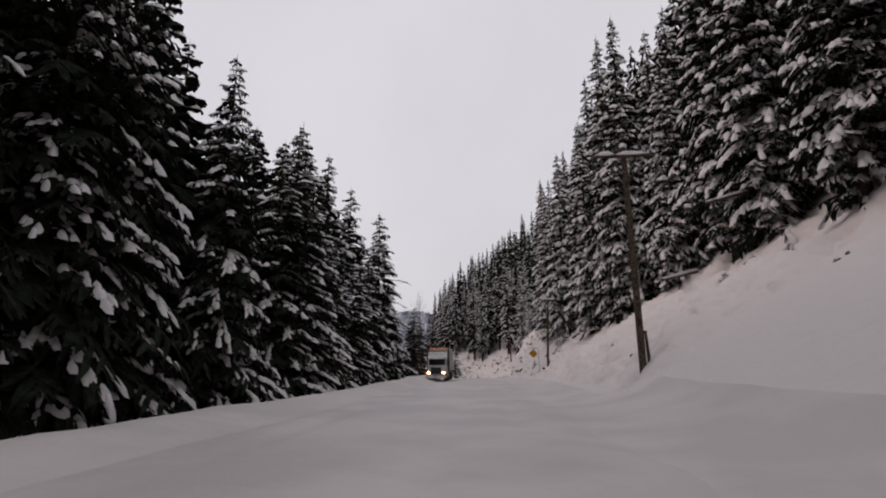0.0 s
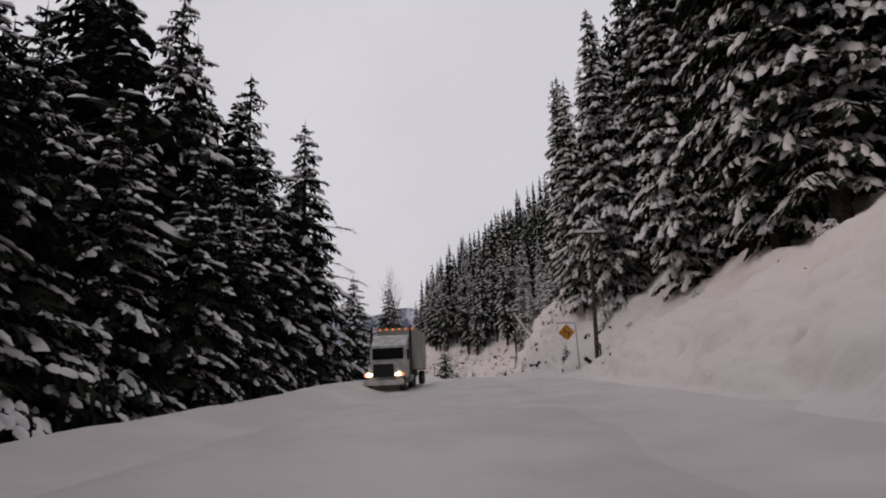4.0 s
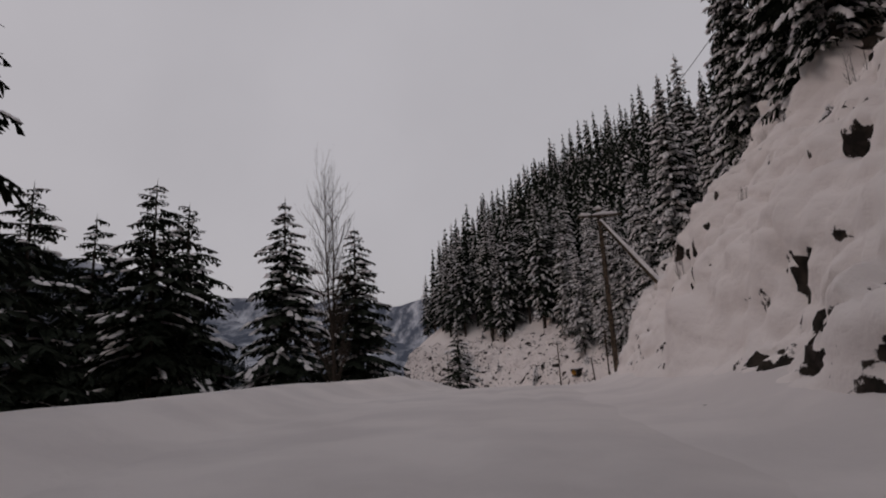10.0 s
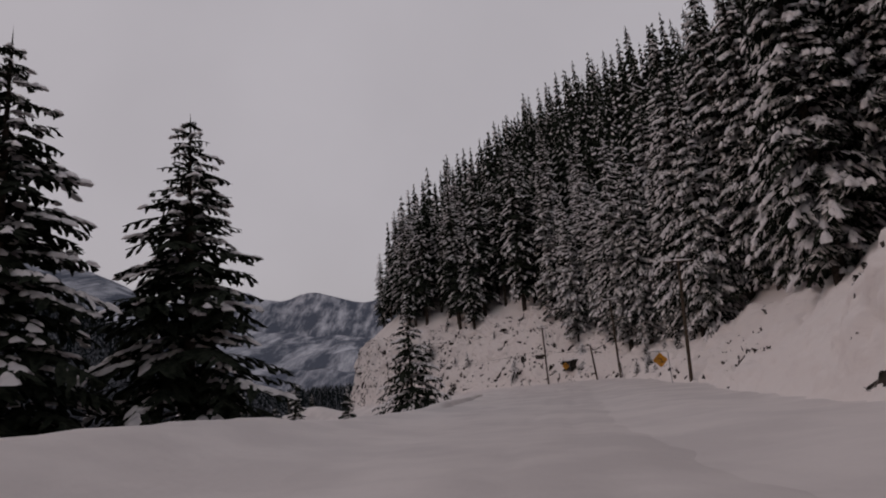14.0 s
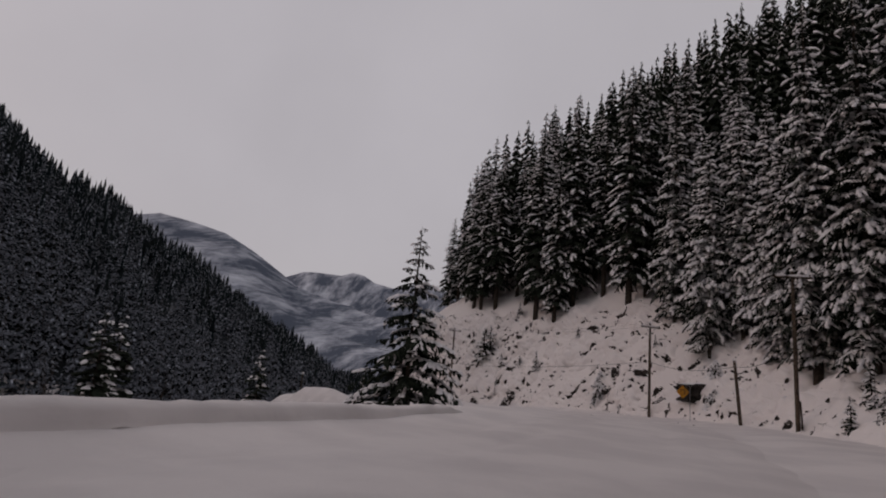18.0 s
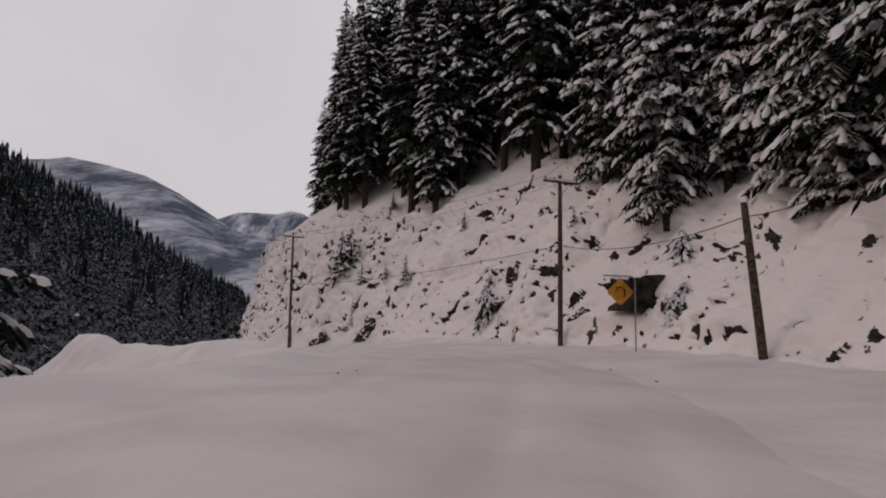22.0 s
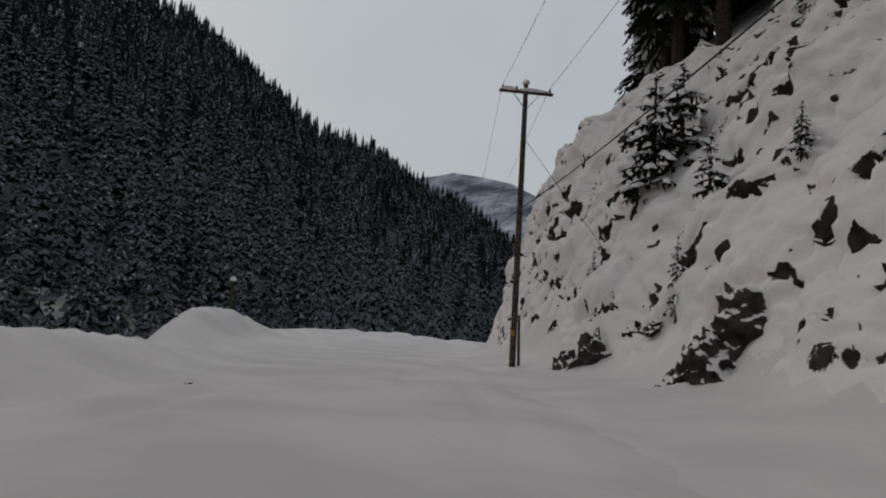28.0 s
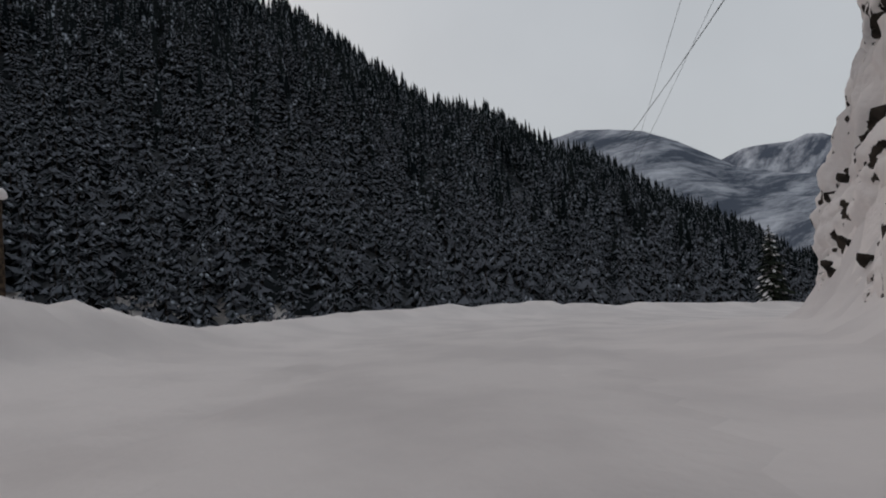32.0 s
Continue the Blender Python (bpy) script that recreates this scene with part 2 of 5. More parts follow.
# plan: the line driven, the road's level, and the slopes beside it ------
REF = [(0, -90, -0.8), (0, -30, 0.75), (0, 0, 1.5), (0, 25, 2.12), (0.4, 51, 2.78), (-0.1, 72.4, 3.17), (-0.57, 92.6, 3.72), (-0.37, 109, 3.87),
       (0.5, 121.6, 3.66), (2.4, 138.8, 2.65), (4.5, 152, 2.14), (6.7, 165, 1.79), (8.5, 177, 1.63), (9.9, 188.5, 1.32), (10.16, 195.8, 1.03),
       (9.4, 202.7, 0.79), (7.5, 209.3, 0.46), (4.5, 215.7, 0), (0.4, 222, -0.45), (-4.2, 227.5, -0.9), (-10, 233.6, -1.6), (-16, 239.4, -2.35),
       (-25.15, 246.8, -3.3), (-34, 254, -4.1), (-42, 263, -4.9), (-46, 275, -6.0), (-46, 291, -7.6), (-42, 311, -9.5), (-34, 340, -11), (-10, 400, -13)]
EYE_HEIGHT = 1.25
ref = np.array(REF, float)
arc = np.concatenate([[0], np.cumsum(np.linalg.norm(np.diff(ref[:, :2], axis=0), axis=1))])
S0 = float(arc[2])
fine = np.arange(0, arc[-1], 1.0)
line = np.stack([np.interp(fine, arc, ref[:, k]) for k in range(3)], 1)
for _ in range(6):
    line[1:-1] = 0.25 * line[:-2] + 0.5 * line[1:-1] + 0.25 * line[2:]
line[:, 2] -= EYE_HEIGHT
tang = np.gradient(line[:, :2], axis=0)
tang /= np.linalg.norm(tang, axis=1)[:, None]
right = np.stack([tang[:, 1], -tang[:, 0]], 1)
along = fine - S0


def where(x, y):
    """Distance along the line and to its right, for arrays of places."""
    x, y = np.atleast_1d(np.asarray(x, float)), np.atleast_1d(np.asarray(y, float))
    best = np.empty(len(x), int)
    for i in range(0, len(x), 20000):
        best[i:i + 20000] = ((x[i:i + 20000, None] - line[:, 0]) ** 2 + (y[i:i + 20000, None] - line[:, 1]) ** 2).argmin(1)
    off = np.stack([x, y], 1) - line[best, :2]
    side = np.where((off * right[best]).sum(1) >= 0, 1.0, -1.0)
    return along[best], side * np.hypot(off[:, 0], off[:, 1]), line[best, 2]


def on_line(s, d):
    i = int(np.clip(round(s + S0), 0, len(line) - 1))
    return line[i, 0] + right[i, 0] * d, line[i, 1] + right[i, 1] * d


@functools.lru_cache(None)
def noise_table(seed):
    return np.random.RandomState(seed).uniform(-1, 1, (256, 256))


def value_noise(x, y, scale, seed):
    """Smooth random heights, -1 to 1."""
    table = noise_table(seed)
    u, v = x / scale, y / scale
    i, j = np.floor(u).astype(int), np.floor(v).astype(int)
    a, b = u - i, v - j
    a, b = a * a * (3 - 2 * a), b * b * (3 - 2 * b)
    t = lambda p, q: table[p % 256, q % 256]
    return (t(i, j) * (1 - a) + t(i + 1, j) * a) * (1 - b) + (t(i, j + 1) * (1 - a) + t(i + 1, j + 1) * a) * b


FOOT = ([-90, 0, 40, 70, 88, 118, 125, 132, 165, 185, 205, 222, 240, 255, 262, 268, 272, 276, 281, 285, 292, 300, 420], [4.2, 4.2, 4.5, 5.4, 4.3, 4.3, 5.2, 7.4, 9.5, 7.6, 7.0, 7.2, 6.5, 5.7, 5.3, 5.7, 6.3, 7.0, 7.8, 8.0, 8.2, 9.5, 11])
STEEP = ([-90, 60, 82, 92, 122, 134, 150, 185, 205, 225, 250, 262, 278, 284, 420], [0.62, 0.62, 0.7, 1.25, 1.25, 1.0, 0.75, 0.62, 0.85, 1.5, 1.8, 2.4, 2.4, 4.0, 4.0])
FACE = ([-90, 46, 58, 68, 76, 80, 84, 88, 92, 96, 104, 110, 116, 121, 127, 132, 138, 146, 154, 175, 195, 212, 223, 262, 420], [7.5, 7.0, 5.2, 3.6, 3.6, 4.2, 5.0, 6.0, 7.2, 8.5, 9.7, 11.0, 13.0, 13.2, 12.0, 10.5, 8.5, 6.0, 4.3, 3.5, 5, 7, 13.5, 15, 16])
EDGE = ([-90, 0, 60, 110, 140, 160, 195, 212, 222, 230, 238, 252, 260, 270, 420], [9.0, 9.2, 9.4, 9.8, 10.5, 10.5, 10.2, 9.0, 8.3, 8.3, 9.8, 11.0, 13.5, 14, 10])
BERM = ([-90, 40, 65, 120, 140, 195, 212, 228, 235, 242, 250, 257, 263, 271, 277, 420], [0.3, 0.35, 0.85, 0.85, 0.15, 0.15, 0.25, 0.3, 1.0, 0.95, 0.4, 0.5, 1.6, 1.9, 0.6, 0.4])

# far ridges: bearing to the left of north, height of the crest in degrees, distance
RIDGES = [
    ([-180, -60, 10, 20, 24, 28, 32, 37, 41, 45, 51, 56.5, 62.4, 68.7, 80, 120, 180], [10, 5, -4, -5, -5, -1.2, 1.2, 4.3, 7.2, 8.7, 13.0, 13.9, 17.8, 21.6, 24.5, 23, 10], 110.0, (15, 70, 850, 430)),
    ([-180, 0, 8, 14, 22, 26, 29.5, 31, 36, 39, 43, 46, 60, 180], [4, 1, 3, 4, 5, 6, 6.9, 7.9, 11.1, 11.6, 12.1, 11.5, 8, 4], 1500.0, (15, 45, 2700, 2300)),
    ([-180, -10, 7, 11, 16, 19, 23, 27, 31, 36, 180], [5, 6, 7.9, 7.5, 8.6, 8.2, 8.9, 8.9, 7.7, 6, 4], 2600.0, (0, 30, 3500, 3300)),
]
HUB = (-5.0, 225.0)


def mountains(x, y):
    dx, dy = x - HUB[0], y - HUB[1]
    r = np.hypot(dx, dy) + 1e-6
    bearing = np.degrees(np.arctan2(-dx, dy))
    top = np.full(len(x), -38.0)
    crest_index = np.zeros(len(x), int)
    for k, (bs, es, start, (b0, b1, d0, d1)) in enumerate(RIDGES):
        e = np.interp(bearing, bs, es)
        far = np.interp(bearing, [b0, b1], [d0, d1])
        crest = far * np.tan(np.radians(e))
        rough = value_noise(x, y, 90 * (k + 1), 5 + k) * 0.05 + value_noise(x, y, 33 * (k + 1), 9 + k) * 0.02
        u = np.clip((r - start) / (far - start), 0, 1)
        z = -38 + (crest + 38) * u ** 0.92 + rough * far * 0.5 * u * (1 - u) * 4 * 0.6
        z = np.where(r > far, crest - (r - far) * 0.5, z)
        crest_index = np.where(z > top, k + 1, crest_index)
        top = np.maximum(top, z)
    return top, crest_index, r, bearing


def ground(x, y, detail=True):
    x, y = np.atleast_1d(np.asarray(x, float)), np.atleast_1d(np.asarray(y, float))
    s, d, zr = where(x, y)
    foot, steep, face, edge = (np.interp(s, *t) for t in (FOOT, STEEP, FACE, EDGE))
    n1, n2, n3 = value_noise(x, y, 9, 1), value_noise(x, y, 3.1, 2), value_noise(x, y, 1.4, 3)
    up = np.maximum(d - foot - 0.8 * n1, 0)
    run = face / steep
    rise = np.where(up < run, up * steep, face + (up - run) * 0.92)
    rise = np.where(rise > 75, 75 + (rise - 75) * 0.15, rise)
    soft = np.clip(up / 3, 0, 1)
    rise = rise * (0.55 + 0.45 * soft)
    crag = np.clip((steep - 0.45) / 0.7, 0.3, 1.4) * soft
    sheet = np.clip((s - 20) / 4, 0, 1) * np.clip((292 - s) / 4, 0, 1)
    if not detail:
        n2, n3 = n2 * (1 - sheet), n3 * (1 - sheet)
    rise = rise + crag * (0.9 * n1 + 0.65 * n2 + 0.34 * n3) * np.clip(2 - rise / 30, 0.3, 1)
    rise = rise + np.clip((d - 3.0) / 2, 0, 1) * 0.25 * np.clip(1 - up, 0, 1)
    left = np.maximum(-d - edge - 0.5 * n1, 0)
    fall = np.where(left < 10, 0.72 * left, 7.2 + (left - 10) * 0.5)
    shelf = np.interp(s, [112, 124, 134, 142, 156, 240, 256, 262, 268, 276, 292], [0, 0.7, 1.1, 0.6, 0.2, 0, 0.1, 0.75, 0.7, 0.3, 0.2]) * np.clip((-d - 3.0) / 8, 0, 1) ** 1.3
    berm = shelf * np.clip((edge + 3 + d) / 4, 0, 1) + np.interp(s, *BERM) * np.exp(-((-d - edge + 1.6 - 0.5 * n1) / 1.5) ** 2) * (1 + 0.45 * n2 + 0.2 * n3)
    z = zr + rise - fall + berm + 0.03 * n2 - 0.05
    m, k, r, b = mountains(x, y)
    z = np.where(d < 0, np.maximum(z, m), z)
    if not detail:
        z = z - 0.5 * sheet * np.clip((up - 0.4) / 1.0, 0, 1) * np.clip((run + 3.5 - up) / 2, 0, 1)
    return np.where(s > 330, np.maximum(z, m), z)


def spaced(stops):
    out = []
    for a, b, n in stops:
        out += list(np.linspace(a, b, n, endpoint=False))
    return np.array(out + [stops[-1][1]])


def build_ground():
    grow_out = [160 * 1.055 ** i for i in range(1, 66)]
    xs = np.concatenate([[-v for v in grow_out[::-1]], spaced([(-160, -62, 26), (-62, 50, 140), (50, 120, 24)]), [v * 0.75 for v in grow_out if v * 0.75 > 124]])
    ys = np.concatenate([[-v * 0.6 for v in grow_out[::-1] if v > 180], spaced([(-100, -8, 30), (-8, 290, 372), (290, 400, 50)]), [v + 250 for v in grow_out if v > 160]])
    gx, gy = np.meshgrid(xs, ys, indexing="ij")
    z = ground(gx.ravel(), gy.ravel(), False)
    nx, ny = gx.shape
    i = np.arange(nx * ny).reshape(nx, ny)
    quads = np.stack([i[:-1, :-1], i[1:, :-1], i[1:, 1:], i[:-1, 1:]], -1).reshape(-1, 4)
    cx, cy = (gx[:-1, :-1] + gx[1:, 1:]).ravel() / 2, (gy[:-1, :-1] + gy[1:, 1:]).ravel() / 2
    s, d, _ = where(cx, cy)
    foot = np.interp(s, *FOOT)
    r = np.hypot(cx - HUB[0], cy - HUB[1])
    idx = np.zeros(len(quads), int)
    idx[(d > foot + 1.5) & (d < 60)] = 1
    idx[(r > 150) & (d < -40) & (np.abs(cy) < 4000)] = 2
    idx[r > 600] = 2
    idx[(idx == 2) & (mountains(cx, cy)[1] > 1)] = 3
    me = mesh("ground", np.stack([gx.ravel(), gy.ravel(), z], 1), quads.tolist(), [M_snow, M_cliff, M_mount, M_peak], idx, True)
    return tagged(new("ground", me), "snow-covered ground, rocky bank and mountainsides of the valley", "ground", kind="structure")


build_ground()


def build_road():
    ss = np.arange(-60, 330, 0.8)
    us = np.linspace(0, 1, 46)
    verts, n = [], len(us)
    for s in ss:
        e = -np.interp(s, *EDGE) + 2.4
        i = s + S0
        cx, cy, cz = (np.interp(i, fine, line[:, k]) for k in range(3))
        rx, ry = np.interp(i, fine, right[:, 0]), np.interp(i, fine, right[:, 1])
        for u in us:
            d = e + (3.1 - e) * u
            rut = -0.05 * sum(math.exp(-((d - c) / 0.28) ** 2) for c in (-0.75, 0.75, -4.1, -5.6))
            edge_drop = -0.22 * (max(0, abs(u - 0.5) * 2 - 0.55 - 0.08 * noise.noise(Vector((s * 0.3, u * 3, 5)))) / 0.45) ** 2
            verts.append((cx + rx * d, cy + ry * d, cz + 0.045 + rut * (1 + 0.6 * math.sin(s * 0.37 + d)) + edge_drop + 0.012 * noise.noise(Vector((s * 0.6, d * 1.1, 0)))))
    faces = [(a * n + b, a * n + b + 1, (a + 1) * n + b + 1, (a + 1) * n + b) for a in range(len(ss) - 1) for b in range(n - 1)]
    me = mesh("road", verts, [f[::-1] for f in faces], [M_road], None, True)
    return tagged(new("road", me), "two-lane road under packed snow with faint wheel ruts", "road", kind="structure")


build_road()


def cells(a, b, size, seed):
    """One random height for each uneven block, -1 to 1."""
    rnd = np.random.RandomState(seed)
    jx, jy, val = rnd.uniform(0.1, 0.9, (128, 128)), rnd.uniform(0.1, 0.9, (128, 128)), rnd.uniform(-1, 1, (128, 128))
    u, v = a / size, b / size
    i, j = np.floor(u).astype(int), np.floor(v).astype(int)
    best, out_ = np.full(len(a), 9.0), np.zeros(len(a))
    for p in (-1, 0, 1):
        for q in (-1, 0, 1):
            ii, jj = (i + p) % 128, (j + q) % 128
            gap = (u - i - p - jx[ii, jj]) ** 2 + (v - j - q - jy[ii, jj]) ** 2
            out_ = np.where(gap < best, val[ii, jj], out_)
            best = np.minimum(best, gap)
    return out_


def pads(a, b, size, seed):
    """Rounded cushions packed side by side, 0 between them and 1 on their tops."""
    rnd = np.random.RandomState(seed)
    jx, jy, val = rnd.uniform(0.1, 0.9, (128, 128)), rnd.uniform(0.1, 0.9, (128, 128)), rnd.uniform(0.6, 1.15, (128, 128))
    u, v = a / size, b / size
    i, j = np.floor(u).astype(int), np.floor(v).astype(int)
    top = np.zeros(len(a))
    for p in (-1, 0, 1):
        for q in (-1, 0, 1):
            ii, jj = (i + p) % 128, (j + q) % 128
            gap = ((u - i - p - jx[ii, jj]) ** 2 + (v - j - q - jy[ii, jj]) ** 2) / (0.62 * val[ii, jj])
            top = np.maximum(top, np.sqrt(np.maximum(1 - gap, 0)) * val[ii, jj])
    return top


def rock_face(name, s0, s1, bare, label, lump_size=1.0, step=0.2, rows=104):
    """The near side of a bank: cushions of snow with broken blocks of rock showing between and under them, creases
    darkened as shade.
    """
    ss = np.arange(s0, s1, step)
    ws = np.linspace(0, 1, rows + 1)
    S, W = (g.ravel() for g in np.meshgrid(ss, ws, indexing="ij"))
    foot, steep, face = (np.interp(S, *t) for t in (FOOT, STEEP, FACE))
    run = face / steep + 3.0
    D = foot + 0.2 + run * W
    i = S + S0
    cx, cy = (np.interp(i, fine, line[:, k]) for k in range(2))
    rx, ry = np.interp(i, fine, right[:, 0]), np.interp(i, fine, right[:, 1])
    x, y = cx + rx * D, cy + ry * D
    z = ground(x, y)
    up = (D - foot) * np.sqrt(1 + steep ** 2)
    a, c = up * 0.74 - S * 0.67 + 0.5 * value_noise(S, up, 1.3, 21), up * 0.67 + S * 0.74 + 0.5 * value_noise(S, up, 0.9, 22)
    cushions = 0.30 * pads(S, up * 1.2, 1.9, 33) + 0.22 * pads(S + 5, up * 1.1, 0.85, 34) + 0.11 * pads(S, up, 0.42, 35)
    lumps = 0.30 * value_noise(S, up, 2.3, 23) + (cushions - 0.27) * 0.85
    region = 0.35 * value_noise(S, up, 6.0, 32) + 0.3 * value_noise(a * 0.7, c, 2.6, 25) + np.interp(S, *bare) - 0.3 * W
    region = np.minimum(region, 0.26)
    big, small = cells(a * 0.75, c * 1.2, 0.82, 44), cells(a * 0.85, c * 1.2, 0.5, 42)
    # The cushions term puts rock colour into creases, painting the shade between lumps.
    show = np.maximum(big - 0.80, small - 0.84) + 0.55 * region + 0.2 * value_noise(a, c, 0.42, 31) + 0.12 * value_noise(a, c, 0.2, 43) - 0.8 * (cushions - 0.36)
    mask = np.clip(show / 0.22, 0, 1)
    blocks = 0.5 * cells(a, c * 1.5, 0.9, 27) + 0.34 * cells(a, c * 1.3, 0.5, 28) + 0.16 * cells(a, c, 0.28, 29)
    mask = mask * np.clip((W - 0.03) / 0.08, 0, 1)
    push = lumps * lump_size * (1 - 0.6 * mask) + mask * (0.7 * blocks - 0.05)
    fade = np.clip(W / 0.14, 0, 1) * np.clip((1 - W) / 0.12, 0, 1) * np.clip((S - s0) / 2, 0, 1) * np.clip((s1 - S) / 2, 0, 1)
    push = push * fade - np.where(W < 0.2, 0.28, 0.45) * (1 - fade)
    nh = steep / np.sqrt(1 + steep ** 2)
    verts = np.stack([x - rx * push * nh, y - ry * push * nh, z + push * np.sqrt(1 - nh ** 2)], 1)
    n, k = len(ss), len(ws)
    idx = np.arange(n * k).reshape(n, k)
    quads = np.stack([idx[:-1, :-1], idx[:-1, 1:], idx[1:, 1:], idx[1:, :-1]], -1).reshape(-1, 4)
    ok = where(verts[:, 0], verts[:, 1])[1] > foot - 0.8
    quads = quads[ok[quads].all(1)]
    me = mesh(name, verts, quads[:, ::-1].tolist(), [M_face], None, True)
    me.attributes.new("bare", "FLOAT", "POINT").data.foreach_set("value", np.clip(0.5 + show * 1.6 * np.clip((W - 0.02) / 0.06, 0, 1) - np.clip(0.04 - W, 0, 1) * 9, 0, 1).astype(np.float32))
    return tagged(new(name, me), label, "cliff", kind="structure")


rock_face("cliff", 200, 293, ([200, 215, 240, 256, 265, 275, 293], [0.1, 0.12, 0.12, 0.1, 0.38, 0.5, 0.5]), "steep snow-plastered cliff with dark broken rock showing through", 1.9, 0.14, 160)
# Part of the dark on this bank is painted shade in snow dimples.
rock_face("rocky_bank", 83, 140, ([83, 92, 110, 140], [-0.05, 0.12, 0.18, 0.05]), "steep snowy roadside bank with dark rocks and darkened dimples", 2.2, 0.16, 120)
rock_face("snowbank_1", 21, 85, ([21, 60, 85], [-0.6, -0.3, -0.1]), "smooth snowy bank with soft lumps and hollows", 1.8, 0.25)
rock_face("snowbank_2", 138, 202, ([121, 135, 160, 202], [0.05, 0.05, 0.1, 0.1]), "lumpy snowy bank with a few stones showing", 1.4, 0.22)


def level(x, y):
    return float(ground([x], [y])[0])


# trees -----------------------------------------------------------------
def frond(rng, v, f, sv, sf, o, az, L, w, rise, droop, snow, thick):
    """A simple drooping bough with ragged edges, and the snow on it."""
    ca, sa = math.cos(az), math.sin(az)
    px, py = -sa, ca

    def at(u, h, lift):
        return (o[0] + ca * L * u + px * h, o[1] + sa * L * u + py * h, o[2] + rise * L * u - droop * L * u * u + lift)

    base = len(v)
    v += [at(u, 0, 0) for u in (0.0, 0.35, 0.7, 1.0)]
    for side in (1, -1):
        for u, k in ((0.22, 0.55), (0.52, 1.0), (0.86, 0.62)):
            h = w * k * rng.uniform(0.7, 1.3)
            v.append(at(u + 0.14 * rng.uniform(0.4, 1.3), h * side, -h * rng.uniform(0.25, 0.7)))
    for k, (a, b, c) in enumerate(((base + 4, base + 5, base + 6), (base + 7, base + 8, base + 9))):
        s0, s1, s2, s3 = base, base + 1, base + 2, base + 3
        tri = [(s0, a, s1), (a, b, s1), (s1, b, s2), (b, c, s2), (s2, c, s3)]
        f += tri if k else [t[::-1] for t in tri]
        for p, q in ((a, b), (b, c)):
            vp, vq = v[p], v[q]
            v.append(((vp[0] + vq[0]) / 2, (vp[1] + vq[1]) / 2, (vp[2] + vq[2]) / 2 - rng.uniform(0.3, 0.8) * w))
            f.append((p, q, len(v) - 1))
    if rng.random() < snow:
        lump(rng, sv, sf, at, w * 0.75, thick, 0.05, 0.55)
        lump(rng, sv, sf, at, w * 0.7, thick, 0.48, 1.02)


def lump(rng, sv, sf, at, w, thick, low=0.1, high=1.0):
    """Snow heaped along a bough, thick in the middle and rounded off."""
    b2 = len(sv)
    cut0, cut1 = low + rng.uniform(0, 0.3) * (high - low), high - rng.uniform(0, 0.25) * (high - low)
    t = thick * rng.uniform(0.6, 1.4)
    span = cut1 - cut0
    sv += [at(cut0 + span * u, 0, t * h) for u, h in ((0, 0.2), (0.3, 1.0), (0.7, 1.0), (1.06, 0.1))]
    for side in (1, -1):
        for u, k in ((0.14, 0.55), (0.48, 1.0), (0.8, 0.6)):
            h = w * k * rng.uniform(0.8, 1.15)
            sv.append(at(cut0 + span * u + 0.03, h * side, -h * 0.4 + t * 0.05))
    for k, (a, b, c) in enumerate(((b2 + 4, b2 + 5, b2 + 6), (b2 + 7, b2 + 8, b2 + 9))):
        s0, s1, s2, s3 = b2, b2 + 1, b2 + 2, b2 + 3
        tri = [(s0, a, s1), (a, b, s1), (s1, b, s2), (b, c, s2), (s2, c, s3)]
        sf += tri if k else [q[::-1] for q in tri]


def cushion(rng, sv, sf, at, w, thick, low, high):
    """A rounded pad of snow bent over a bough."""
    n = len(sv)
    t = thick * rng.uniform(0.7, 1.4)
    span = high - low
    sv.append(at(low, 0, t * 0.05))
    for u, k in ((0.3, 0.95), (0.74, 0.95)):
        for h, lift in ((-1, -0.2), (-0.62, 0.7), (0, 1.0), (0.62, 0.7), (1, -0.2)):
            g = k * rng.uniform(0.8, 1.2)
            sv.append(at(low + span * u, h * w * g, t * lift * k - abs(h) * w * 0.45))
    sv.append(at(high, 0, -t * 0.1))
    for k in range(4):
        sf.append((n, n + 1 + k, n + 2 + k))
        sf.append((n + 11, n + 7 + k, n + 6 + k))
        sf.append((n + 1 + k, n + 6 + k, n + 7 + k, n + 2 + k))


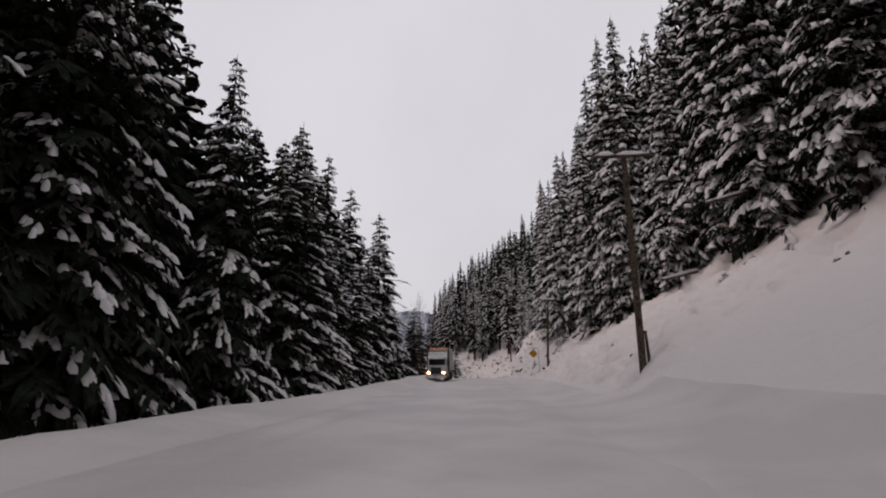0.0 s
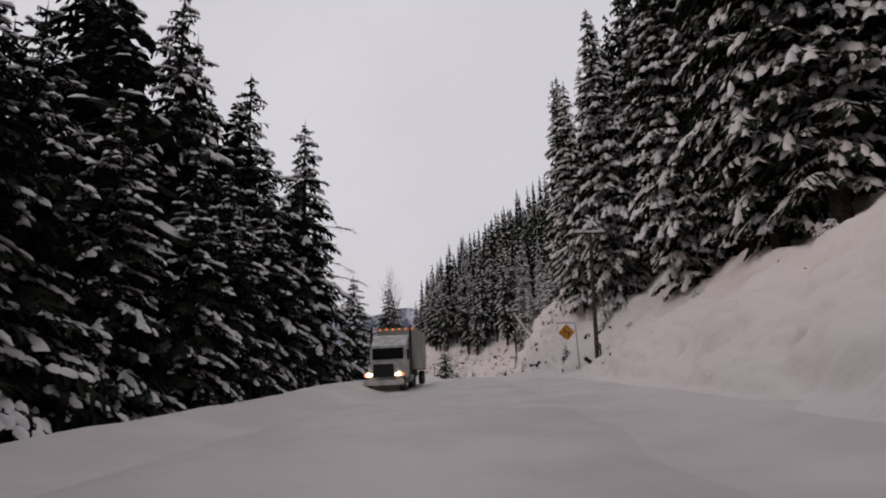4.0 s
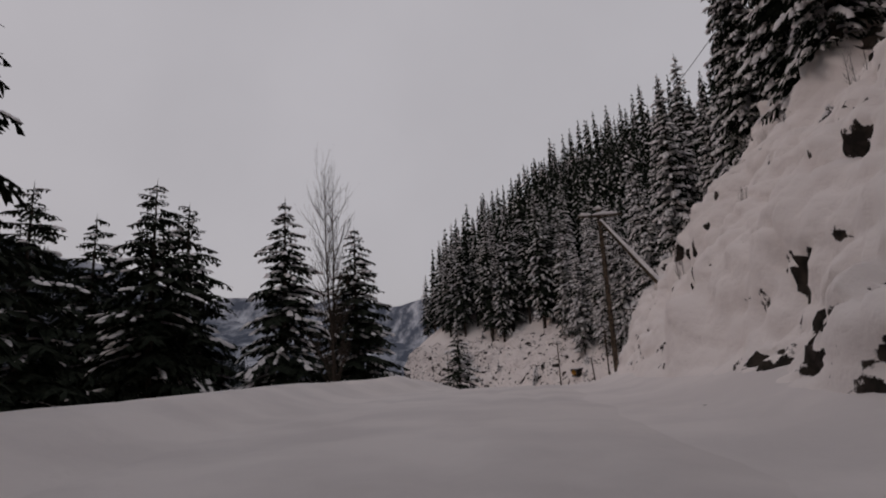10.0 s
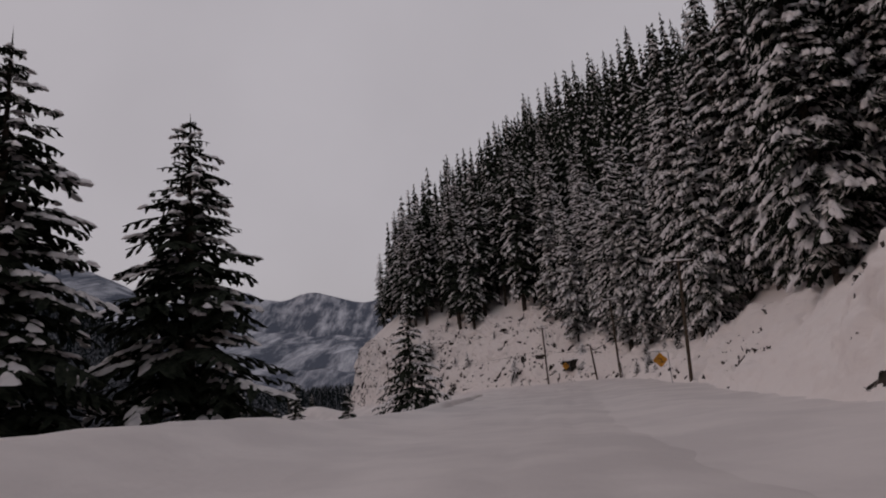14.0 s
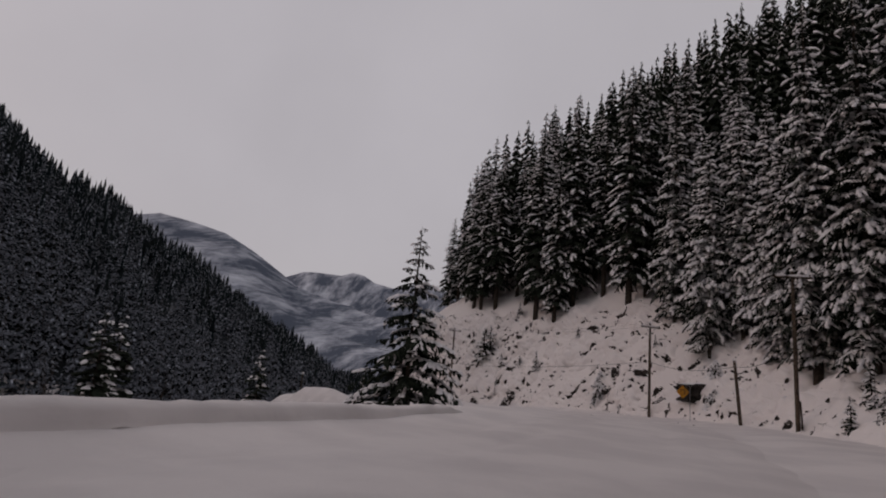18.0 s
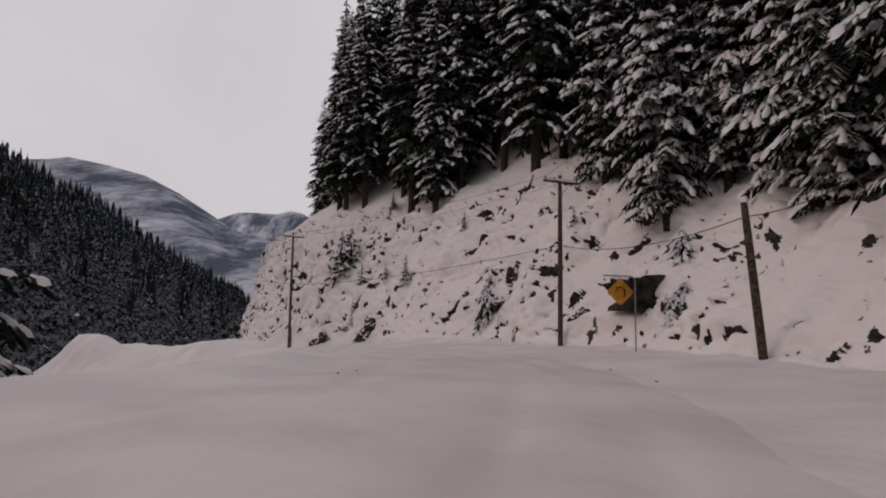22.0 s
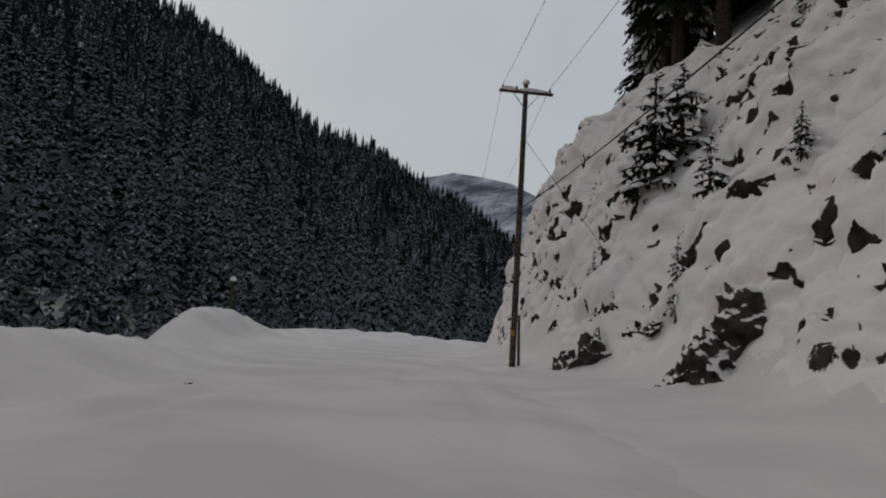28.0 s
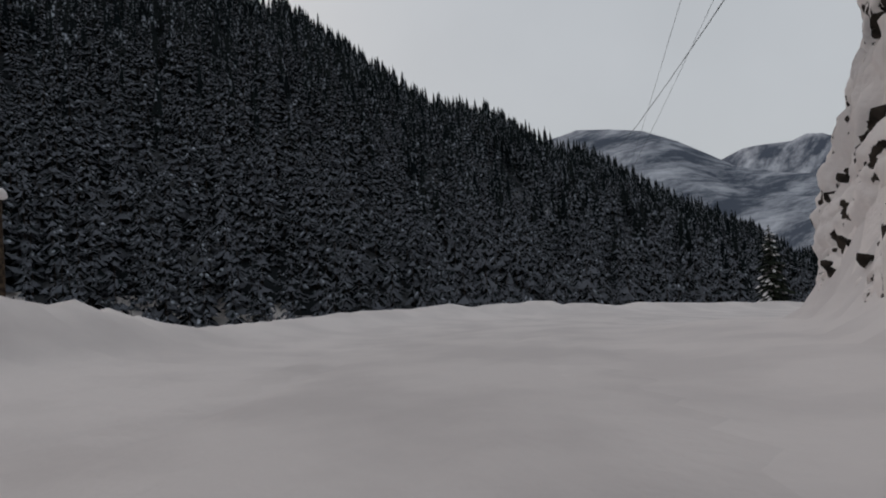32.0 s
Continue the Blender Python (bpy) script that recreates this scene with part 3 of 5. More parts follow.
def bough(rng, v, f, sv, sf, o, az, L, rise, droop, snow, thick):
    """A fine bough: a stem with hanging sprays of needles on both sides, snow on stem and sprays."""
    ca, sa = math.cos(az), math.sin(az)
    px, py = -sa, ca

    def at(u, h, lift):
        return (o[0] + ca * L * u + px * h, o[1] + sa * L * u + py * h, o[2] + rise * L * u - droop * L * u * u + lift)

    base = len(v)
    us = (0.0, 0.33, 0.66, 1.0)
    for u in us:
        v.append(at(u, 0.05 * (1.1 - u), 0))
        v.append(at(u, -0.05 * (1.1 - u), -0.04))
    for k in range(3):
        a = base + 2 * k
        f.append((a, a + 2, a + 3, a + 1))
    laden = rng.random() < snow
    sprays = 7 if L > 2.0 else 5 if L > 1.0 else 3
    for k in range(sprays):
        u = 0.22 + 0.75 * (k + rng.uniform(-0.2, 0.2)) / sprays
        for side in (1, -1):
            reach = min(L * 0.3, 0.85) * (1.15 - 0.75 * u) * rng.uniform(0.7, 1.3)
            du = reach / L * rng.uniform(0.5, 1.0)
            drop = reach * rng.uniform(0.3, 1.1)
            wide = 0.05 + 0.07 * rng.random()
            p0, p1 = at(u - wide / L * 0.7, 0, 0.02), at(u + wide / L * 1.2, 0, -0.02)
            mid0, mid1 = at(u + du * 0.35, reach * 0.6 * side, -drop * 0.35), at(u + du * 0.9, reach * 0.5 * side, -drop * 0.55)
            tip = at(u + du, reach * side, -drop)
            n = len(v)
            v.extend((p0, p1, mid1, tip, mid0))
            f.append((n, n + 1, n + 2, n + 3, n + 4) if side < 0 else (n + 4, n + 3, n + 2, n + 1, n))
            low = at(u + du * 0.6, reach * 0.55 * side, -drop * 0.5 - rng.uniform(0.1, 0.28))
            v.append(low)
            f.append((n + 4, n + 3, n + 5))
            if laden and rng.random() < 0.06:
                t = thick * 0.3
                m = len(sv)
                sv.extend([(q[0], q[1], q[2] + h) for q, h in ((p0, t), (p1, t), (mid1, t * 0.5), (tip, 0.03), (mid0, t))])
                sf.append((m, m + 1, m + 2, m + 3, m + 4) if side < 0 else (m + 4, m + 3, m + 2, m + 1, m))
    if laden:
        count = 2 + int(L * 3.4)
        for k in range(count):
            if rng.random() < 0.15:
                continue
            low = 0.1 + 0.88 * k / count
            shift = rng.uniform(-0.28, 0.28) * min(1, L * 0.4)
            cushion(rng, sv, sf, lambda u, h, lift: at(u, h + shift, lift - 0.3 * abs(shift)), min(0.04 * L + 0.06, 0.145) * rng.uniform(0.6, 1.4), thick * 0.6, low, low + rng.uniform(1.2, 2.1) / count)


def conifer(name, seed, H, R, whorls, per, base=0.06, snow=0.6, thick=0.22, droop=0.55, label="", fine_boughs=True, taper=0.72, needles=M_needles):
    """A fir: tapered trunk, crown of drooping boughs and the snow lying on them."""
    rng = random.Random(seed)
    tree = new(name, None)
    v, f, sv, sf = [], [], [], []
    for i in range(whorls):
        u = base + (0.985 - base) * (i / (whorls - 1)) ** 0.92
        z = H * u
        reach = R * (1 - (u - base) / (1 - base)) ** taper + 0.05 * R
        if u < base + 0.1:
            reach *= 0.75
        turn = rng.uniform(0, 6.28)
        n = max(3, round(per * (0.6 + 0.4 * reach / R)))
        for k in range(n):
            L = reach * rng.uniform(0.55, 1.22)
            o = (0, 0, z + rng.uniform(-0.5, 0.5) * H / whorls)
            az = turn + k * 6.283 / n + rng.uniform(-0.35, 0.35)
            lift, fall = rng.uniform(0.0, 0.22) + 0.5 * max(0, u - 0.8), droop * rng.uniform(0.6, 1.2) * (1 - 0.4 * u)
            if fine_boughs:
                bough(rng, v, f, sv, sf, o, az, L, lift, fall, snow, thick * (0.5 + 0.5 * L / R))
            else:
                frond(rng, v, f, sv, sf, o, az, L, min(0.24 * L + 0.1, 0.6), lift, fall, snow, thick * (0.5 + 0.5 * L / R))
    top = len(v)
    v += [(0.05, 0, H * 0.96), (-0.03, 0.04, H * 0.96), (-0.03, -0.04, H * 0.96), (0, 0, H * 1.02)]
    f += [(top, top + 1, top + 3), (top + 1, top + 2, top + 3), (top + 2, top, top + 3)]
    r0 = 0.009 * H + 0.05
    trunk = tube([(0, 0, -1.2), (0, 0, H * 0.3), (0, 0, H * 0.7), (0, 0, H * 0.98)], [r0 * 1.15, r0 * 0.85, r0 * 0.45, 0.02], 7)
    part("trunk", trunk, M_bark, tree)
    part_mesh("crown", mesh("crown", v, f, [needles]), tree)
    snow_part = part_mesh("snow_load", mesh("snow_load", sv, sf, [M_treesnow], None, True), tree, "white snow lying on the boughs")
    tagged(snow_part, kind="stuff")
    tagged(tree, label or "tall dark fir with snow lying on its boughs", "tree")
    return tree


L_HEAVY, L_LIGHT, L_STILT = "tall narrow fir thickly laden with snow", "tall dark fir with patches of snow on its boughs", "tall dark fir with a bare lower trunk above the cliff"
HEAVY = [conifer("fir_tree", 11, 24, 2.7, 42, 9, 0.04, 0.58, 0.34, 0.62, L_HEAVY, True, 0.72, M_snowyneedles),
         conifer("fir_tree", 12, 27, 2.9, 44, 9, 0.06, 0.55, 0.32, 0.66, L_HEAVY, True, 0.72, M_snowyneedles),
         conifer("fir_tree", 13, 21, 2.6, 38, 9, 0.04, 0.58, 0.34, 0.62, L_HEAVY, True, 0.72, M_snowyneedles)]
LIGHT = [conifer("fir_tree", 21, 25, 4.0, 38, 9, 0.03, 0.5, 0.26, 0.65, L_LIGHT),
         conifer("fir_tree", 22, 22, 3.7, 36, 9, 0.03, 0.5, 0.26, 0.65, L_LIGHT)]
LIGHT_MID = [conifer("fir_tree", 23, 28, 4.2, 34, 9, 0.04, 0.5, 0.24, 0.65, L_LIGHT, False),
             conifer("fir_tree", 24, 24, 3.8, 30, 9, 0.04, 0.5, 0.24, 0.65, L_LIGHT, False)]
STILT = [conifer("fir_tree", 31, 26, 2.9, 34, 8, 0.16, 0.5, 0.24, 0.7, L_STILT),
         conifer("fir_tree", 32, 23, 2.6, 30, 8, 0.2, 0.42, 0.24, 0.7, L_STILT),
         conifer("fir_tree", 33, 28, 3.0, 36, 8, 0.12, 0.55, 0.26, 0.75, L_STILT)]
DARK = [conifer("fir_tree", 26, 25, 4.0, 36, 10, 0.03, 0.2, 0.2, 0.6, "dark fir with hardly any snow below the road", True, 0.58),
        conifer("fir_tree", 27, 22, 3.7, 32, 10, 0.03, 0.22, 0.2, 0.6, "dark fir with hardly any snow below the road", True, 0.58)]
OPEN_TREE = conifer("fir_tree", 41, 16, 5.7, 22, 8, 0.02, 0.62, 0.24, 0.46, "broad open-branched fir dusted with snow at the road's edge", True, 1.15)
SMALL = [conifer("young_fir", 51, 4.0, 1.0, 11, 6, 0.03, 0.7, 0.14, 0.5, "small young fir clinging to the snowy cliff"),
         conifer("young_fir", 52, 3.0, 0.9, 9, 6, 0.03, 0.8, 0.14, 0.5, "small young fir clinging to the snowy cliff")]
BUSH = [conifer("shrub", 61, 2.0, 1.3, 9, 8, 0.08, 0.95, 0.26, 0.8, "bush bent down under a thick load of snow", True, 0.5),
        conifer("shrub", 62, 1.6, 1.2, 8, 8, 0.08, 0.95, 0.28, 0.9, "bush bent down under a thick load of snow", True, 0.5)]
for bush in BUSH:
    tagged(bush, category="shrub")
used = set()


def plant(model, x, y, scale=1.0, turn=0.0, z=None, lean=0.0, wide=1.0):
    z = level(x, y) - 0.15 if z is None else z
    m = Matrix.Translation((x, y, z)) @ pose(0, 0, 0, lean, 0, turn) @ Matrix.Diagonal((scale * wide, scale * wide, scale, 1))
    if model not in used:
        used.add(model)
        model.matrix_basis = m
        return model
    t = copy_thing(model, Matrix.Identity(4))
    t.matrix_basis = m
    return t


rng = random.Random(5)
taken = []


def free(x, y, gap):
    if any((x - a) ** 2 + (y - b) ** 2 < gap * gap for a, b in taken):
        return False
    taken.append((x, y))
    return True


# single trees whose place is known: x, y, height of the tip
def to_top(model, x, y, top, height, wide=1.0, turn=0):
    taken.append((x, y))
    z = level(x, y) - 0.15
    return plant(model, x, y, (top - z) / height, turn, z, 0, wide)


to_top(LIGHT[0], -20.7, 61.3, 32.0, 25, 1.1, 10)
to_top(LIGHT[1], -19.3, 67.7, 30.5, 22, 1.0, 80)
to_top(LIGHT[0], -15.6, 84.2, 27.8, 25, 1.2, 30)
to_top(DARK[0], -30.6, 130.5, 21.6, 25, 1.4, 140)
to_top(DARK[1], -36.0, 145.1, 24.0, 22, 1.4, 200)
to_top(LIGHT[1], -18.6, 153.6, 22.1, 22, 1.65, 250)
to_top(LIGHT[0], -24.2, 144.6, 23.8, 25, 1.5, 300)
to_top(DARK[1], -40.5, 136.0, 20.5, 22, 1.4, 20)
to_top(DARK[0], -34.0, 121.0, 18.5, 25, 1.5, 70)
to_top(OPEN_TREE, -9.8, 198.6, 14.0, 16, 1.05, 40)
for bx, by, btop in ((-19, 176, 2.4), (-23, 181, 2.0), (-16, 186, 1.4), (-28, 172, 3.4), (-31, 190, 2.4), (-21, 160, 3.6), (-26, 159, 5.0)):
    to_top(LIGHT_MID[int(by) % 2], bx, by, btop, 26, 1.3, by * 7)

to_top(LIGHT[1], -19.0, 79.0, 30.0, 22, 1.15, 110)
to_top(LIGHT[0], -21.5, 74.0, 31.0, 25, 1.15, 210)
to_top(DARK[0], -22.4, 102.0, 24.0, 25, 1.3, 160)
to_top(LIGHT_MID[1], -57.0, 309.0, -1.5, 24, 1.3, 20)

# the left-hand wood below the road
for s in np.arange(-14, 100, 3.2):
    for d in np.arange(-14.0, -29, -3.8):
        x, y = on_line(s + rng.uniform(-1.3, 1.3), d - rng.uniform(-0.5, 1.6))
        if (s > 80 and d > -17) or s > 92:
            continue
        if free(x, y, 2.6):
            k = rng.uniform(0.95, 1.25) if s < 28 else rng.uniform(0.72, 0.95) if d > -16 else rng.uniform(0.92, 1.08)
            plant(rng.choice(LIGHT if d > -16 and s > -4 else LIGHT_MID), x, y, k, rng.uniform(0, 360), None, 0, 1.25 if s > 28 else 0.95)

# the right-hand wood on the slope
far_v = []
for s in np.arange(-12, 300, 3.2):
    foot, steep, face = (float(np.interp(s, *t)) for t in (FOOT, STEEP, FACE))
    start = foot + face / steep * float(np.interp(s, [188, 200, 217, 226], [1, 0.68, 0.75, 1])) + 0.4
    for k, u in enumerate(np.arange(0, 64, 3.5)):
        x, y = on_line(s + rng.uniform(-1.5, 1.5), start + u + rng.uniform(-1.2, 1.2))
        ss_, dd_, _ = where(x, y)
        st = float(np.interp(ss_[0], *FOOT) + np.interp(ss_[0], *FACE) / np.interp(ss_[0], *STEEP) * np.interp(ss_[0], [188, 200, 217, 226], [1, 0.68, 0.75, 1]))
        inside = x - 3.4 + 0.45 * (y - 212.5)
        if y > 212 and inside < 0:
            continue
        if dd_[0] < st + 0.2 or not free(x, y, 2.5):
            continue
        if u < (6 if s < 205 else 9):
            if s > 222:
                plant(rng.choice(STILT), x, y, rng.uniform(1.0, 1.4) * min(1, 0.74 + 0.07 * inside), rng.uniform(0, 360), None, 0, 1.1)
            else:
                plant(rng.choice(HEAVY), x, y, rng.uniform(0.95, 1.35) * (0.8 if 82 < s < 150 else 1), rng.uniform(0, 360))
        else:
            far_v.append((x, y, rng.uniform(23, 33) * (min(1, 0.74 + 0.07 * inside) if y > 212 else 1)))


def wood_block(seed, whorls, per, spread, laden=0.7):
    """One plain fir of unit height: boughs of a few faces, and snow on most of them."""
    rnd = random.Random(seed)
    v, f, mat = [], [], []
    for i in range(whorls):
        u = 0.12 + 0.86 * i / (whorls - 1)
        reach = spread * (1 - u) ** 0.7 + 0.008
        turn = rnd.uniform(0, 6.28)
        for k in range(per):
            a = turn + k * 6.283 / per + rnd.uniform(-0.4, 0.4)
            L = reach * rnd.uniform(0.6, 1.25)
            c, s_ = math.cos(a), math.sin(a)
            w = L * 0.42
            z = u + rnd.uniform(-0.4, 0.4) / whorls
            n = len(v)
            v += [(0, 0, z + 0.012), (c * L * 0.6 - s_ * w, s_ * L * 0.6 + c * w, z - 0.35 * L - 0.01), (c * L, s_ * L, z - 0.55 * L), (c * L * 0.6 + s_ * w, s_ * L * 0.6 - c * w, z - 0.35 * L - 0.01), (c * L * 0.6, s_ * L * 0.6, z - 0.12 * L)]
            f += [(n, n + 4, n + 1), (n + 1, n + 4, n + 2), (n + 2, n + 4, n + 3), (n + 3, n + 4, n)]
            mat += [0, 0, 0, 0]
            if rnd.random() < laden:
                m = len(v)
                t = 0.008
                q = rnd.uniform(0.5, 0.8)
                v += [(c * L * 0.25, s_ * L * 0.25, z + 0.01 + t * 0.4), (c * L * 0.6 - s_ * w * q, s_ * L * 0.6 + c * w * q, z - 0.28 * L + t * 0.2), (c * L * 0.95, s_ * L * 0.95, z - 0.48 * L + t * 0.4), (c * L * 0.6 + s_ * w * q, s_ * L * 0.6 - c * w * q, z - 0.28 * L + t * 0.2), (c * L * 0.62, s_ * L * 0.62, z - 0.1 * L + t)]
                f += [(m, m + 4, m + 1), (m + 1, m + 4, m + 2), (m + 2, m + 4, m + 3), (m + 3, m + 4, m)]
                mat += [1, 1, 1, 1]
    n = len(v)
    for k in range(4):
        v.append((0.006 * math.cos(k * 1.571), 0.006 * math.sin(k * 1.571), -0.03))
    v.append((0, 0, 1))
    f += [(n + k, n + (k + 1) % 4, n + 4) for k in range(4)]
    mat += [2] * 4
    return np.array(v), np.array([t[::-1] for t in f]), np.array(mat)


def replicate(blocks, places, seed):
    rs_ = np.random.RandomState(seed)
    P = np.array(places)
    which = rs_.randint(0, len(blocks), len(P))
    vs, fs, ms, base = [], [], [], 0
    for k, (bv, bf, bm_) in enumerate(blocks):
        Q = P[which == k]
        t = rs_.uniform(0, 6.28, len(Q))
        wide = rs_.uniform(0.85, 1.15, len(Q))[:, None]
        c, s_ = np.cos(t)[:, None] * wide, np.sin(t)[:, None] * wide
        H = Q[:, 3][:, None]
        X = (bv[:, 0] * c - bv[:, 1] * s_) * H + Q[:, 0][:, None]
        Y = (bv[:, 0] * s_ + bv[:, 1] * c) * H + Q[:, 1][:, None]
        Z = bv[:, 2] * H + Q[:, 2][:, None]
        vs.append(np.stack([X, Y, Z], 2).reshape(-1, 3))
        fs.append((bf[None] + (np.arange(len(Q)) * len(bv))[:, None, None] + base).reshape(-1, 3))
        ms.append(np.tile(bm_, len(Q)))
        base += len(bv) * len(Q)
    return np.concatenate(vs), np.concatenate(fs).tolist(), np.concatenate(ms)


def cone_trees(places, tiers, sides, spread, seed):
    """Many simple firs as one mesh: ragged stacked skirts."""
    rng = np.random.RandomState(seed)
    n = len(places)
    P = np.array(places)
    ang = np.arange(sides * 2) * math.pi / sides
    block_v, block_f = [], []
    for t in range(tiers):
        u0, u1 = t / tiers, min(1.0, (t + 1.7) / tiers)
        r = spread * (1 - u0) ** 0.85
        b = len(block_v)
        for a in range(sides * 2):
            k = 1.0 if a % 2 else 0.62
            block_v.append((math.cos(ang[a] + t) * r * k, math.sin(ang[a] + t) * r * k, u0 - (0.03 if a % 2 else -0.02)))
        block_v.append((0, 0, u1))
        for a in range(sides * 2):
            block_f.append((b + a, b + (a + 1) % (sides * 2), b + sides * 2))
    bv = np.array(block_v)
    jit = rng.uniform(0.8, 1.25, (n, len(bv), 1))
    turn = rng.uniform(0, 6.28, n)
    c, s_ = np.cos(turn)[:, None], np.sin(turn)[:, None]
    xy = np.stack([bv[:, 0] * c - bv[:, 1] * s_, bv[:, 0] * s_ + bv[:, 1] * c], 2) * jit
    H = P[:, 3][:, None]
    all_v = np.concatenate([xy * H[:, :, None] + P[:, None, :2], (bv[:, 2][None] * H + P[:, 2][:, None])[:, :, None]], 2)
    bf = np.array(block_f)
    all_f = (bf[None] + (np.arange(n) * len(bv))[:, None, None]).reshape(-1, 3)
    return all_v.reshape(-1, 3), all_f.tolist(), (rng.random_sample(len(all_f)) < 0.36).astype(int)


pts = np.array(far_v)
zz = ground(pts[:, 0], pts[:, 1]) - 0.3
vv, ff, mm = replicate([wood_block(k, 20, 6, 0.105, 0.33) for k in (1, 2, 3)], np.stack([pts[:, 0], pts[:, 1], zz, pts[:, 2]], 1), 3)
tagged(new("fir_wood", mesh("fir_wood", vv, ff, [M_needles, M_treesnow, M_bark], mm)), "dense snowy fir wood higher up the slope", "woods", kind="stuff")

# the wooded mountain across the valley
rs = np.random.RandomState(8)
N = 11500
b = np.radians(rs.uniform(14, 125, 2 * N))
r = np.concatenate([np.sqrt(rs.uniform(95 ** 2, 430 ** 2, N)), np.sqrt(rs.uniform(430 ** 2, 880 ** 2, N))])
x, y = HUB[0] - np.sin(b) * r, HUB[1] + np.cos(b) * r
s, d, _ = where(x, y)
keep = (d < -np.interp(s, *EDGE) - 22) & (value_noise(x, y, 60, 77) > -0.8) & (value_noise(x, y, 14, 78) > -0.62)
x, y, r = x[keep], y[keep], r[keep]
zz = ground(x, y) - 1.0
hh = rs.uniform(10, 26, len(x)) * (1 + 0.2 * (r > 600))
near = r < rs.uniform(200, 420, len(r))
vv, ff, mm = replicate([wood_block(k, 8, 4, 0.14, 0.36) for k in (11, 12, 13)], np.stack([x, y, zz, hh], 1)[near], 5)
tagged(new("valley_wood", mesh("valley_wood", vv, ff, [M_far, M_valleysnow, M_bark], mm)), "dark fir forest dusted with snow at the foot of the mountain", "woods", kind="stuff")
x, y, zz, hh = x[~near], y[~near], zz[~near], hh[~near]
lx_, ly_ = rs.uniform(-150, -34, 1500), rs.uniform(-40, 235, 1500)
ls, ld, _ = where(lx_, ly_)
low = (ld < -46) & (np.hypot(lx_ - HUB[0], ly_ - HUB[1]) > 40)
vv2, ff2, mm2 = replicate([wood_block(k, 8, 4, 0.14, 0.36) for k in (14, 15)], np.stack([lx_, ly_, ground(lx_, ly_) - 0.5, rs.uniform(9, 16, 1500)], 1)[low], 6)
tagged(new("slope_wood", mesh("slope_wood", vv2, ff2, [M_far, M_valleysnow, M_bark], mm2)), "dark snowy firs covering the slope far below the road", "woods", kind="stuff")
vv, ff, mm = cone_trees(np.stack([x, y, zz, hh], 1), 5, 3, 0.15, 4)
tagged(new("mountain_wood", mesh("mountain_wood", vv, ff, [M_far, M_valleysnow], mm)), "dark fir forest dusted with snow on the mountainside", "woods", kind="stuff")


# the poles along the road ------------------------------------------------
def utility_pole(x, y, z, h, turn, lean=(0, 0), arm=True, stub=False, label=""):
    """A wooden pole with its crossarm, braces, insulators and a cap of snow."""
    pole = new("utility_pole", None)
    pole.matrix_basis = pose(x, y, z, lean[0], lean[1], turn)
    part("shaft", tube([(0, 0, -0.8), (0, 0, h * 0.4), (0, 0, h * 0.8), (0, 0, h)], [0.15, 0.14, 0.125, 0.11], 10), M_pole, pole)
    part("snow_cap", pillow(0, 0, h, 0.17, 0.17, 0.2, x), M_treesnow, pole, "cap of snow")
    if stub:
        part("stub_post", tube([(0.34, 0.1, -0.8), (0.22, 0.05, h * 0.17)], [0.07, 0.06], 8), M_pole, pole)
    if arm:
        za = h - 0.45
        part("crossarm", box(-1.25, 1.25, -0.19, -0.08, za - 0.07, za + 0.06, 0.012), M_pole, pole)
        part("snow_on_arm", pillow(0.3, -0.13, za + 0.06, 0.75, 0.1, 0.16, y), M_treesnow, pole, "ridge of snow on the crossarm")
        part("snow_on_arm", pillow(-0.8, -0.13, za + 0.06, 0.4, 0.1, 0.18, y + 3), M_treesnow, pole, "ridge of snow on the crossarm")
        for sx in (-1, 1):
            part("brace", tube([(0.05 * sx, -0.13, za - 0.75), (0.62 * sx, -0.13, za - 0.05)], 0.018, 6), M_steel, pole)
        for px in (-1.1, -0.45, 1.1):
            part("insulator", tube([(px, -0.13, za + 0.06), (px, -0.13, za + 0.14), (px, -0.13, za + 0.2), (px, -0.13, za + 0.26)], [0.02, 0.06, 0.05, 0.03], 8), M_grille, pole, "dark glazed insulator")
    return tagged(pole, label or "weathered wooden utility pole with a snowy crossarm", "utility pole", "utility poles along the road")


LINE_POLES = [(6.2, 23.1, 2.2, 9.1, 0), (7.85, 72.2, 2.7, 9.6, 0), (5.5, 117.6, 2.9, 9.5, 0), (17.2, 166.4, 2.4, 8.8, -10), (18.4, 195.8, 0.5, 10.5, 5),
              (11.4, 218.6, -0.7, 9.8, 32), (-16.7, 245.3, -3.3, 12.3, 50)]
for k, (px, py, pz, ph, pt) in enumerate(LINE_POLES):
    utility_pole(px, py, min(pz, level(px, py) + 0.1), ph + pz - min(pz, level(px, py) + 0.1), pt, (0, (0, 2.8, 0, 3, 0, 0, 0)[k]), True, k in (0, 1, 4, 6))
utility_pole(17.0, 204.5, min(-0.3, level(17.0, 204.5) + 0.1), 5.3, 0, (-4, -3.4), False, False, "short broken-off wooden pole leaning, with a cap of snow")


tag = new("pole_tag", None)
tag.matrix_basis = pose(-16.62, 245.14, -2.35, 0, 0, 29)
part("plate", box(-0.07, 0.07, -0.02, 0.0, -0.12, 0.12, 0.008), M_yellow, tag)
for k in range(3):
    part("mark", box(-0.045, 0.045, -0.026, -0.02, -0.09 + k * 0.07, -0.06 + k * 0.07), M_black, tag, "dark printed bar")
tagged(tag, "small yellow tag fixed to the wooden pole", "sign")

